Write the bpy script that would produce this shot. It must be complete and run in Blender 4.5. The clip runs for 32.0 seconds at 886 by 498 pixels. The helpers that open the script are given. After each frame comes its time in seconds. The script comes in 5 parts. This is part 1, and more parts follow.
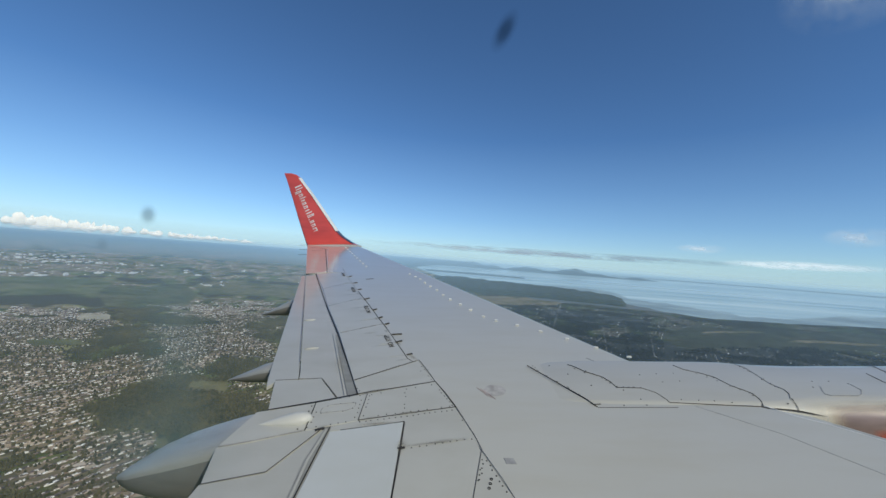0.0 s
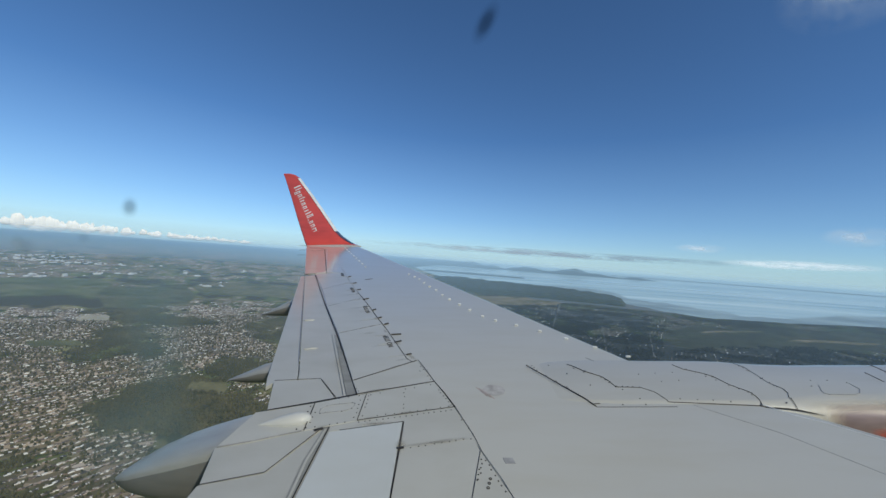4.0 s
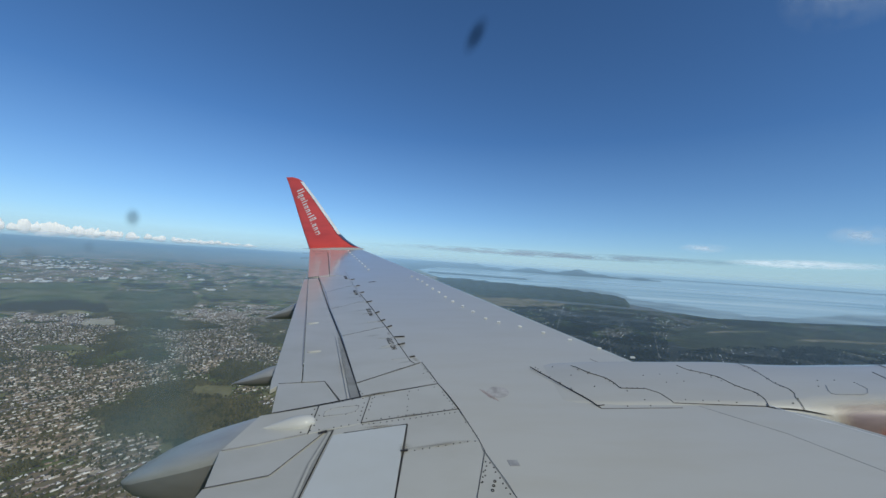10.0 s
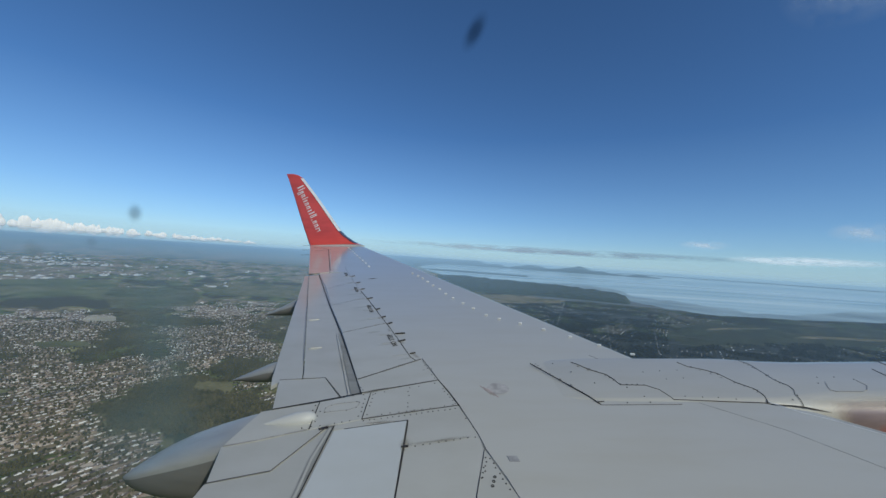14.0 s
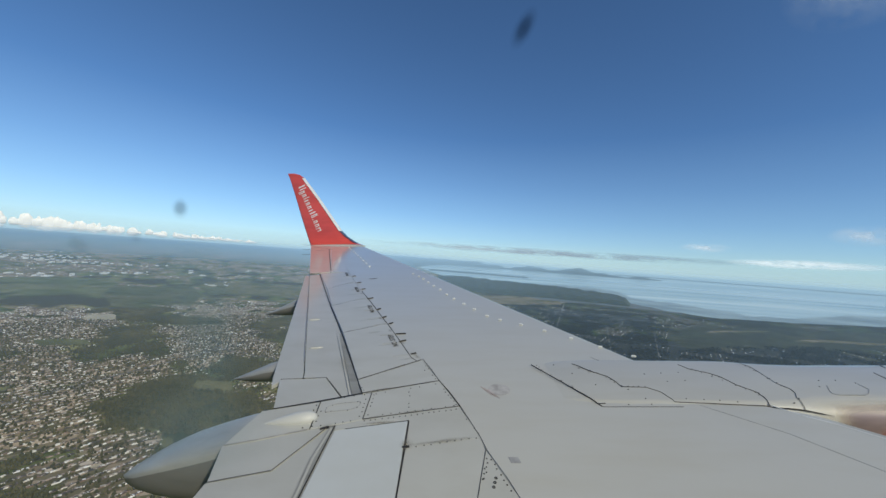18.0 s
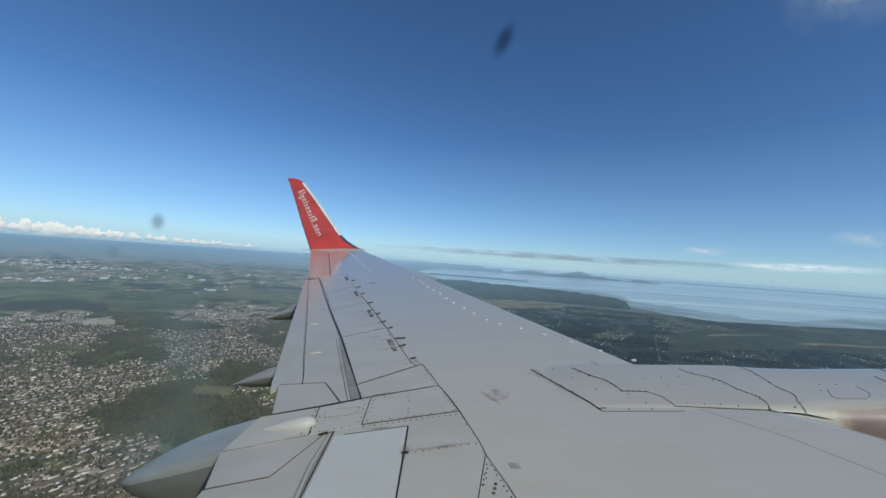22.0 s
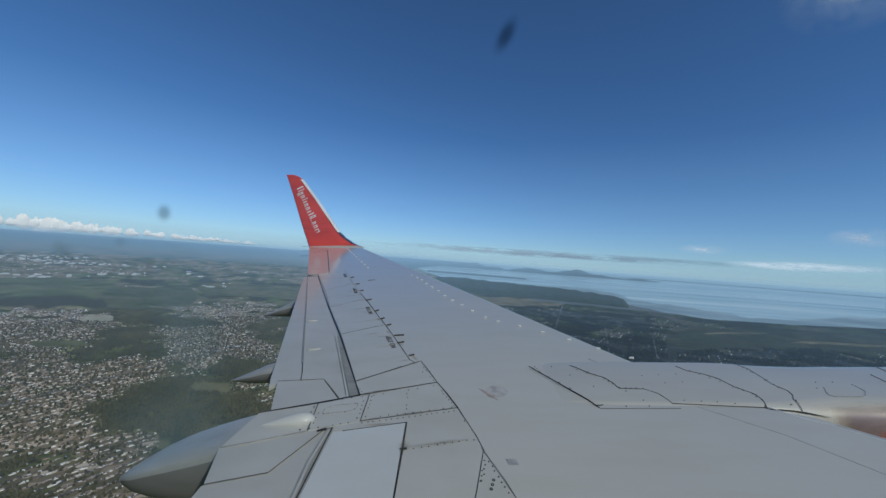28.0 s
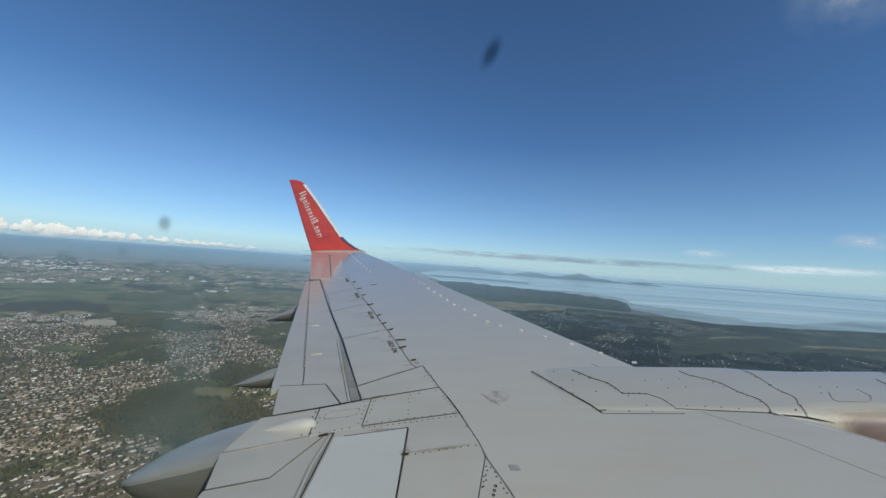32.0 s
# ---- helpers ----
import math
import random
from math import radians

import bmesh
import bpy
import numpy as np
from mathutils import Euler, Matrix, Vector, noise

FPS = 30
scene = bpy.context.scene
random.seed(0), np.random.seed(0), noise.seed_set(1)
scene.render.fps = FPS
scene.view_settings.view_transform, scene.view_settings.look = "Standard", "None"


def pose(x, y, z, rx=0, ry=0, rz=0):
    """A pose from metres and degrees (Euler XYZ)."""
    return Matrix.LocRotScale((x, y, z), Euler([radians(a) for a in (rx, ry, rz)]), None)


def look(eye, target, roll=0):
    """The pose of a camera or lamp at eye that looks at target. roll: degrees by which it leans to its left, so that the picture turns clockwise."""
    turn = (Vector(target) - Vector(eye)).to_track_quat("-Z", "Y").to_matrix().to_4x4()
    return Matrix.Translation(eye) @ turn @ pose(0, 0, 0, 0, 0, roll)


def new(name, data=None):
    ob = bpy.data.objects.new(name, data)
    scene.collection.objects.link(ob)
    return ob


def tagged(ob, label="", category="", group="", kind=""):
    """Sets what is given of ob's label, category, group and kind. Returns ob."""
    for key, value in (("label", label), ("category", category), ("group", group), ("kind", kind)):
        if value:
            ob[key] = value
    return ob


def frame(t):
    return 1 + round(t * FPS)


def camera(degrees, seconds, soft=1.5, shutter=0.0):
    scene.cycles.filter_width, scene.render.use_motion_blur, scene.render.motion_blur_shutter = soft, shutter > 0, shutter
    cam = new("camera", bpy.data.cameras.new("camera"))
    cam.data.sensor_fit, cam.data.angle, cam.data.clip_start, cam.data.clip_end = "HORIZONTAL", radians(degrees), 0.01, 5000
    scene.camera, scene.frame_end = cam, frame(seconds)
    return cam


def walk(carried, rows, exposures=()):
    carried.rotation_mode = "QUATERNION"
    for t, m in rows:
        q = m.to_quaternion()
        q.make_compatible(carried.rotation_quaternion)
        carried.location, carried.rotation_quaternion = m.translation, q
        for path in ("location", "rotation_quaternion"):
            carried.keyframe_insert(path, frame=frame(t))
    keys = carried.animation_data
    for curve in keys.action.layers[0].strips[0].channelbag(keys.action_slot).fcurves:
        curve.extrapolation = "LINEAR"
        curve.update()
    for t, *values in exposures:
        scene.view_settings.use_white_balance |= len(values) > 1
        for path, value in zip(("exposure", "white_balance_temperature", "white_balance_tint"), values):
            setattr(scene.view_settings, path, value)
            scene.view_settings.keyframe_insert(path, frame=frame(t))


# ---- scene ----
# ---- camera ----
# The airliner's own axes: x forward, y out along the port wing, z up, from the cabin window seat.
# It climbs with its nose 3.9 degrees up and the port wing 1.7 degrees up, 600 m over the sea.
ALT = 600.0


def airliner_matrix():
    ax = Vector((math.cos(radians(3.87)), 0, math.sin(radians(3.87))))
    ay = Vector((0, math.cos(radians(1.74)), math.sin(radians(1.74))))
    ay = (ay - ax * ax.dot(ay)).normalized()
    az = ax.cross(ay)
    m = Matrix((ax, ay, az)).transposed().to_4x4()
    m.translation = (0, 0, ALT)
    return m


AIR = airliner_matrix()
cam = camera(99.8, 32.0)
# seconds, x, y, z in the cabin, yaw, pitch, roll
PATH = [
    (0, -0.0060, -0.0002, 0.0016, -0.014, -0.149, -0.384),
    (0.5, -0.0056, 0.0001, 0.0003, -0.105, -0.405, -0.233),
    (1, -0.0052, -0.0003, -0.0005, -0.168, -0.554, -0.157),
    (1.5, -0.0031, -0.0012, 0.0006, -0.197, -0.282, -0.131),
    (2, -0.0013, -0.0008, 0.0014, -0.078, -0.191, -0.212),
    (2.5, -0.0009, -0.0007, 0.0018, -0.060, 0.093, -0.195),
    (3, -0.0029, -0.0006, -0.0007, -0.053, -0.034, -0.202),
    (3.5, -0.0021, -0.0003, -0.0008, -0.078, -0.068, -0.305),
    (5.5, -0.0001, -0.0003, 0.0003, -0.164, -0.344, -0.099),
    (6, 0.0000, 0.0000, -0.0000, 0.000, 0.000, -0.000),
    (6.5, 0.0004, -0.0015, 0.0004, 0.139, 0.066, 0.040),
    (7, 0.0014, -0.0026, 0.0008, 0.175, -0.338, 0.131),
    (7.5, -0.0002, -0.0026, -0.0019, 0.174, -0.387, 0.164),
    (8, 0.0005, -0.0033, -0.0018, 0.318, 0.185, 0.136),
    (8.5, 0.0008, -0.0026, -0.0007, 0.359, 0.275, 0.076),
    (9, 0.0025, -0.0036, 0.0002, 0.290, 0.267, 0.083),
    (9.5, 0.0023, -0.0031, 0.0006, 0.342, 0.282, 0.093),
    (10, 0.0015, -0.0030, 0.0006, 0.339, 0.175, 0.209),
    (10.5, 0.0024, -0.0040, 0.0006, 0.372, -0.257, 0.224),
    (11, 0.0016, -0.0038, -0.0001, 0.389, -0.352, 0.083),
    (11.5, 0.0025, -0.0043, 0.0002, 0.372, 0.097, 0.059),
    (12, 0.0024, -0.0039, 0.0002, 0.475, 0.267, 0.128),
    (12.5, 0.0028, -0.0045, 0.0005, 0.502, 0.216, 0.214),
    (13, 0.0008, -0.0039, -0.0008, 0.493, 0.246, 0.219),
    (13.5, -0.0001, -0.0034, -0.0013, 0.465, -0.192, 0.141),
    (14, 0.0019, -0.0040, 0.0001, 0.412, -0.298, 0.170),
    (14.5, -0.0010, -0.0033, 0.0000, 0.462, -0.331, 0.107),
    (16.5, -0.0083, -0.0051, -0.0017, 0.228, -0.344, 0.006),
    (17, -0.0101, -0.0028, 0.0003, 0.509, 0.555, -0.265),
    (17.5, -0.0110, -0.0036, -0.0006, 0.506, 0.344, -0.287),
    (18, -0.0111, -0.0034, -0.0008, 0.459, -0.196, -0.224),
    (18.5, -0.0120, -0.0023, -0.0010, 0.395, -0.868, -0.152),
    (19, -0.0131, -0.0031, -0.0026, 0.194, -0.909, -0.081),
    (19.5, -0.0092, -0.0036, -0.0019, 0.217, -0.420, -0.098),
    (20, -0.0040, -0.0036, 0.0017, 0.411, -0.087, -0.070),
    (20.5, -0.0033, -0.0042, 0.0021, 0.367, 0.386, -0.029),
    (21, -0.0080, -0.0038, -0.0002, 0.301, 0.497, -0.050),
    (21.5, -0.0071, -0.0026, -0.0000, 0.402, 0.749, -0.133),
    (22, -0.0057, -0.0023, 0.0018, 0.428, 0.410, -0.069),
    (22.5, -0.0073, -0.0026, 0.0005, 0.303, -0.209, -0.016),
    (23, -0.0071, -0.0036, 0.0003, 0.196, -0.555, -0.012),
    (23.5, -0.0054, -0.0032, 0.0008, 0.159, -0.225, -0.119),
    (24, -0.0072, -0.0033, 0.0001, 0.194, 0.211, -0.350),
    (24.5, -0.0080, -0.0034, 0.0006, 0.261, 0.234, -0.243),
    (26.5, -0.0065, -0.0041, 0.0015, 0.290, -0.243, -0.232),
    (27, -0.0066, -0.0040, 0.0015, 0.298, -0.068, -0.261),
    (27.5, -0.0069, -0.0037, 0.0012, 0.332, -0.228, -0.260),
    (28, -0.0066, -0.0041, 0.0002, 0.250, 0.015, -0.301),
    (28.5, -0.0065, -0.0038, 0.0005, 0.333, 0.313, -0.311),
    (29, -0.0060, -0.0046, 0.0018, 0.415, 0.478, -0.245),
    (29.5, -0.0055, -0.0037, 0.0028, 0.563, 0.358, -0.256),
    (30, -0.0046, -0.0051, 0.0035, 0.501, 0.377, -0.160),
    (30.5, -0.0050, -0.0058, 0.0022, 0.449, 0.707, -0.064),
    (31, -0.0045, -0.0068, 0.0017, 0.603, 0.706, -0.133),
    (31.5, -0.0039, -0.0073, 0.0012, 0.588, 0.396, -0.030),
    (32, -0.0027, -0.0082, 0.0014, 0.555, 0.685, -0.187),
]
# seconds, stops, kelvin, tint: the camera's own metering on the way
METER = [(0, 0.05, 6450, 0), (1, 0.0, 6350, 0), (2, -0.06, 6250, 0), (3, -0.06, 6200, 0), (5.5, 0.05, 6600, 0), (7, 0.05, 6600, 0), (8, 0.0, 6400, 0), (9, -0.07, 6150, 0), (11, -0.13, 6050, 0),
         (14, -0.2, 6050, 0), (17, -0.16, 6200, 0), (18, 0.06, 6600, 0), (19, 0.06, 6700, 0), (20, 0.02, 6550, 0), (22, -0.09, 6300, 0), (24, -0.07, 6450, 0), (26.5, -0.25, 6100, 0), (27, -0.36, 5850, 0),
         (28, -0.36, 5900, 0), (30, -0.22, 6250, 0), (32, -0.07, 6550, 0)]
walk(cam, [(t, AIR @ pose(x, y, z, 90 + p, r, w)) for t, x, y, z, w, p, r in PATH], METER)

# ---- light ----
SUN_TO = Vector((0.48, -0.55, 0.59)).normalized()
world = bpy.data.worlds.new("sky")
scene.world = world
world.use_nodes = True
wt = world.node_tree
sky = wt.nodes.new("ShaderNodeTexSky")
sky.sky_type = "NISHITA"
sky.sun_disc = False
sky.sun_elevation = math.asin(SUN_TO.z)
sky.sun_rotation = math.atan2(SUN_TO.x, SUN_TO.y)
sky.altitude = 2500
sky.air_density, sky.dust_density, sky.ozone_density = 1.0, 1.0, 9.0
wt.links.new(sky.outputs[0], wt.nodes["Background"].inputs[0])
wt.nodes["Background"].inputs[1].default_value = 0.120
sun_data = bpy.data.lights.new("sun", "SUN")
sun_data.energy, sun_data.angle, sun_data.color = 3.0, radians(1.2), (1.0, 0.89, 0.72)
sun = new("sun", sun_data)
sun.matrix_world = look(SUN_TO * 100 + Vector((0, 0, ALT)), (0, 0, ALT))

# ---- materials ----


def nodes_of(name):
    m = bpy.data.materials.new(name)
    m.use_nodes = True
    nt = m.node_tree
    return m, nt, nt.nodes["Principled BSDF"]


def add(nt, kind, **inputs):
    n = nt.nodes.new(kind)
    for k, v in inputs.items():
        n.inputs[k].default_value = v
    return n


def ramp(nt, source, stops):
    r = nt.nodes.new("ShaderNodeValToRGB")
    while len(r.color_ramp.elements) < len(stops):
        r.color_ramp.elements.new(0.5)
    for e, (pos, c) in zip(r.color_ramp.elements, stops):
        e.position = pos
        e.color = (*c, 1) if len(c) == 3 else c
    nt.links.new(source, r.inputs[0])
    return r.outputs[0]


def blend(nt, fac, a, b, mode="MIX"):
    n = nt.nodes.new("ShaderNodeMix")
    n.data_type, n.blend_type = "RGBA", mode
    for sock, v in ((n.inputs[0], fac), (n.inputs[6], a), (n.inputs[7], b)):
        if isinstance(v, (int, float)):
            sock.default_value = v
        elif isinstance(v, tuple):
            sock.default_value = (*v, 1)
        else:
            nt.links.new(v, sock)
    return n.outputs[2]


def coords(nt, scale=(1, 1, 1), kind="Object", turn=(0, 0, 0)):
    c = nt.nodes.new("ShaderNodeTexCoord")
    m = nt.nodes.new("ShaderNodeMapping")
    m.inputs["Scale"].default_value = scale
    m.inputs["Rotation"].default_value = turn
    nt.links.new(c.outputs[kind], m.inputs[0])
    return m.outputs[0]


def noise_at(nt, vec, scale, detail=4.0, rough=0.55):
    n = add(nt, "ShaderNodeTexNoise", Scale=scale, Detail=detail, Roughness=rough)
    nt.links.new(vec, n.inputs["Vector"])
    return n.outputs["Fac"]


def paint(name, colour, rough=0.31, dirt=0.10, coat=0.6, streak=(0.8, 3.5, 3.5), wavy=False, clear=0.14):
    """Aircraft paint: faint airflow streaks, blotches and a slightly wavy skin."""
    m, nt, b = nodes_of(name)
    v = coords(nt)
    vs = coords(nt, streak)
    dark = tuple(c * (1 - dirt * 2.2) * k for c, k in zip(colour, (1.0, 0.985, 0.95)))
    streaks = ramp(nt, noise_at(nt, vs, 1.6, 6), [(0.42, (0, 0, 0)), (0.75, (1, 1, 1))])
    c1 = blend(nt, streaks, colour, dark)
    blotch = ramp(nt, noise_at(nt, v, 0.9, 5), [(0.35, (1, 1, 1)), (0.7, (1 - dirt, 1 - dirt, 1 - dirt * 0.8))])
    info = nt.nodes.new("ShaderNodeObjectInfo")
    tone = ramp(nt, info.outputs["Random"], [(0.0, (0.95, 0.95, 0.95)), (1.0, (1.0, 1.0, 1.0))])
    c2 = blend(nt, 1.0, blend(nt, 1.0, c1, blotch, "MULTIPLY"), tone, "MULTIPLY")
    nt.links.new(c2, b.inputs["Base Color"])
    r = ramp(nt, noise_at(nt, v, 7.0 if wavy else 1.2, 5 if wavy else 2), [(0.3, (rough - 0.03,) * 3), (0.7, (rough + 0.06,) * 3)])
    nt.links.new(r, b.inputs["Roughness"])
    b.inputs["Coat Weight"].default_value = coat
    b.inputs["Coat Roughness"].default_value = clear
    if wavy:
        bump = add(nt, "ShaderNodeBump", Strength=0.010, Distance=0.02)
        nt.links.new(noise_at(nt, v, 3.2, 3), bump.inputs["Height"])
        nt.links.new(bump.outputs[0], b.inputs["Normal"])
    return m


WING = paint("grey_wing_paint", (0.52, 0.513, 0.475), 0.32, dirt=0.02, coat=0.85, wavy=False, clear=0.13)
PANEL = paint("panel_paint", (0.512, 0.508, 0.472), dirt=0.05, streak=(1.1, 2.0, 2.0))
FLAP = paint("flap_paint", (0.475, 0.474, 0.447), 0.4, 0.05, streak=(1.1, 2.0, 2.0))
# darker grey that stands in for the shade in the flap coves
COVE_SHADE = paint("flap_cove_shade", (0.33, 0.335, 0.32), 0.5, 0.15, coat=0.1)
SPOIL = paint("spoiler_paint", (0.56, 0.583, 0.585), 0.4, 0.03, streak=(1.1, 1.6, 1.6))
FAIR = paint("fairing_paint", (0.42, 0.425, 0.415), 0.42, 0.12, coat=0.3, wavy=True)
WHITE = paint("white_paint", (0.82, 0.82, 0.80), 0.3, 0.05)
RED = paint("red_paint", (0.67, 0.078, 0.056), 0.32, 0.10)
STRIPE = paint("cowl_stripe_red", (0.50, 0.13, 0.10), 0.25, 0.25)
EDGE_SHADE = paint("dark_blue_shade", (0.07, 0.09, 0.16), 0.3, 0.1)
CREAM = paint("cream_cowl_paint", (0.50, 0.465, 0.42), 0.3, 0.2)
METAL_RED = paint("cowl_red", (0.34, 0.255, 0.235), 0.25, 0.25)


def plain(name, colour, rough=0.6, metal=0.0):
    m, nt, b = nodes_of(name)
    v = coords(nt)
    c = ramp(nt, noise_at(nt, v, 14.0, 4), [(0.3, tuple(x * 0.7 for x in colour)), (0.7, tuple(min(1, x * 1.2) for x in colour))])
    nt.links.new(c, b.inputs["Base Color"])
    b.inputs["Roughness"].default_value, b.inputs["Metallic"].default_value = rough, metal
    b.inputs["Specular IOR Level"].default_value = 0.2
    return m


JOINT = plain("dirty_joint", (0.026, 0.026, 0.028), 0.8)
GAP = plain("joint_shadow_primer", (0.042, 0.039, 0.036), 0.8)
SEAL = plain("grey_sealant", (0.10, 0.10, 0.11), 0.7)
FASTENER = plain("dark_fastener", (0.03, 0.03, 0.033), 0.6, 0.0)
INK = plain("stencil_ink", (0.03, 0.03, 0.035), 0.6)
REDINK = plain("red_stencil", (0.52, 0.37, 0.35), 0.6)
FAINT = plain("faint_grey_patch", (0.44, 0.425, 0.42), 0.5)
PATCH = plain("grey_patch", (0.33, 0.33, 0.34), 0.5)
CABIN = plain("cabin_trim", (0.45, 0.43, 0.40), 0.7)

# ---- small mesh helpers ----


def mesh_ob(name, bm, material, parent=None, smooth=False):
    me = bpy.data.meshes.new(name)
    bm.normal_update()
    bm.to_mesh(me)
    bm.free()
    me.materials.append(material)
    if smooth:
        me.shade_smooth()
    ob = new(name, me)
    if parent is not None:
        ob.parent = parent
    return ob


def part(name, bm, material, parent, label="", smooth=False):
    ob = mesh_ob(name, bm, material, parent, smooth)
    if label:
        ob["label"] = label
    return ob


def top(v):
    """Height of the wing's upper skin at v metres outboard of the seat."""
    return -1.065 + 0.1294 * (v - 3.53)


def inset(poly, d):
    """The polygon with every side moved in by d."""
    n = len(poly)
    area = sum(poly[i][0] * poly[(i + 1) % n][1] - poly[(i + 1) % n][0] * poly[i][1] for i in range(n))
    s = 1 if area > 0 else -1
    out = []
    for i in range(n):
        p0, p1, p2 = (Vector(poly[j % n]) for j in (i - 1, i, i + 1))
        a, b = (p1 - p0).normalized(), (p2 - p1).normalized()
        na, nb = Vector((-a.y, a.x)) * s, Vector((-b.y, b.x)) * s
        k = na + nb
        out.append(tuple(p1 + k * (d / max(0.35, 1 + na.dot(nb)))))
    return out if s > 0 else out[::-1]


def plate(poly, thick=0.018, lift=0.0, gap=0.001, drop=None):
    """A skin panel on the wing: polygon in (x, v), its edges slightly bevelled."""
    poly = inset(poly, gap)
    small = inset(poly, 0.0012)
    bm = bmesh.new()
    h = drop or (lambda x, v: 0.0)
    rings = []
    for ring, dz in ((small, 0.0), (poly, -0.0012), (poly, -thick)):
        rings.append([bm.verts.new((x, v, top(v) + lift + dz + h(x, v))) for x, v in ring])
    bm.faces.new(rings[0])
    bm.faces.new(rings[2][::-1])
    n = len(poly)
    for a, b in ((0, 1), (1, 2)):
        for i in range(n):
            j = (i + 1) % n
            bm.faces.new((rings[a][i], rings[b][i], rings[b][j], rings[a][j]))
    bmesh.ops.recalc_face_normals(bm, faces=bm.faces)
    return bm


def ribbon(points, width=0.006, lift=0.002, height=top, thick=0.002):
    """A thin raised joint along a line in (x, v)."""
    bm = bmesh.new()
    pts = [Vector(p) for p in points]
    rows = []
    for i, p in enumerate(pts):
        d = (pts[min(i + 1, len(pts) - 1)] - pts[max(i - 1, 0)]).normalized()
        n = Vector((-d.y, d.x)) * width / 2
        z = height(p.y)
        rows.append([bm.verts.new((p.x + s * n.x, p.y + s * n.y, z + dz)) for s, dz in ((-1, -thick), (-1, lift), (1, lift), (1, -thick))])
    for a, b in zip(rows, rows[1:]):
        for i in range(3):
            bm.faces.new((a[i], a[i + 1], b[i + 1], b[i]))
    bmesh.ops.recalc_face_normals(bm, faces=bm.faces)
    return bm


def rivet_mesh(radius, lift=0.003):
    """A fastener head: a low eight-sided dome."""
    bm = bmesh.new()
    ring = [bm.verts.new((radius * math.cos(k * math.pi / 4), radius * math.sin(k * math.pi / 4), -0.001)) for k in range(8)]
    cap = [bm.verts.new((0.6 * q.co.x, 0.6 * q.co.y, lift)) for q in ring]
    bm.faces.new(cap)
    for k in range(8):
        bm.faces.new((ring[k], ring[(k + 1) % 8], cap[(k + 1) % 8], cap[k]))
    me = bpy.data.meshes.new("rivet")
    bm.to_mesh(me)
    bm.free()
    me.materials.append(FASTENER)
    return me


RIVET = rivet_mesh(0.0058)
rivet_rng = random.Random(9)


def rivets(points, height=None):
    for x, v in points:
        if rivet_rng.random() < 0.12:
            continue
        x, v = x + rivet_rng.uniform(-0.005, 0.005), v + rivet_rng.uniform(-0.004, 0.004)
        ob = new("rivet", RIVET)
        ob.parent = airliner
        ob.matrix_basis = Matrix.Translation((x, v, (height or top)(v))) @ Matrix.Rotation(math.atan(0.1294), 4, "X")


def along(a, b, n):
    return [(a[0] + (b[0] - a[0]) * i / (n - 1), a[1] + (b[1] - a[1]) * i / (n - 1)) for i in range(n)]


def loft(sections, closed_ends=True):
    """Rings of points joined into a skin."""
    bm = bmesh.new()
    rings = [[bm.verts.new(p) for p in s] for s in sections]
    n = len(rings[0])
    for a, b in zip(rings, rings[1:]):
        for i in range(n):
            j = (i + 1) % n
            bm.faces.new((a[i], a[j], b[j], b[i]))
    if closed_ends:
        bm.faces.new([bm.verts.new(v.co) for v in rings[0][::-1]])
        bm.faces.new([bm.verts.new(v.co) for v in rings[-1]])
    bmesh.ops.recalc_face_normals(bm, faces=bm.faces)
    return bm


def lerp_table(table, x):
    if x <= table[0][0]:
        return table[0][1]
    for (a, fa), (b, fb) in zip(table, table[1:]):
        if x <= b:
            return fa + (fb - fa) * (x - a) / (b - a)
    return table[-1][1]


# ---- the airliner ----
airliner = tagged(new("airliner"), "white twin-jet airliner in flight, port wing with red winglet", "airplane")
airliner.matrix_world = AIR
SPAR = [(0.05, 0.95), (1.908, 0.37), (2.275, 0.234), (2.741, 0.096), (3.125, -0.057), (3.53, -0.235), (4.231, -0.603), (4.774, -0.839),
        (5.6, -1.179), (6.5, -1.567), (7.75, -2.065), (7.76, -2.41), (12.2, -3.76)]


LEAD = [(0.05, 5.45), (2.0, 3.42), (2.46, 2.92), (2.645, 2.73), (2.70, 2.61), (2.75, 2.50), (2.80, 2.42), (3.5, 1.895)]


def lead(v):
    """x of the leading edge."""
    return lerp_table(LEAD, v) if v < 3.5 else 1.895 - 0.534 * (v - 3.5)


def wing_section(v):
    """Closed ring: rear edge, upper skin, rounded nose, lower skin."""
    xa, xl, z = lerp_table(SPAR, v), lead(v), top(v)
    t = 0.42 - 0.024 * v
    pts = [(xa, v, z), (xa + (xl - xa) * 0.5, v, z)]
    r = 0.26 * t + 0.02
    for k in range(9):
        a = math.pi * k / 8
        pts.append((xl - r + r * 1.0 * math.sin(a), v, z - (t * 0.5) * (1 - math.cos(a))))
    pts += [(xa + (xl - xa) * 0.5, v, z - t), (xa, v, z - t * 0.75)]
    return pts


STATIONS = [0.05, 1.0, 1.9, 2.0, 2.275, 2.46, 2.645, 2.70, 2.75, 2.80, 3.125, 3.5, 3.53, 4.231, 4.774, 5.6, 6.5, 7.75, 7.76, 9, 10.5, 12.0, 12.2]
part("wing_skin", loft([wing_section(v) for v in STATIONS]), WING, airliner, "pale grey painted upper wing skin with rounded leading edge")
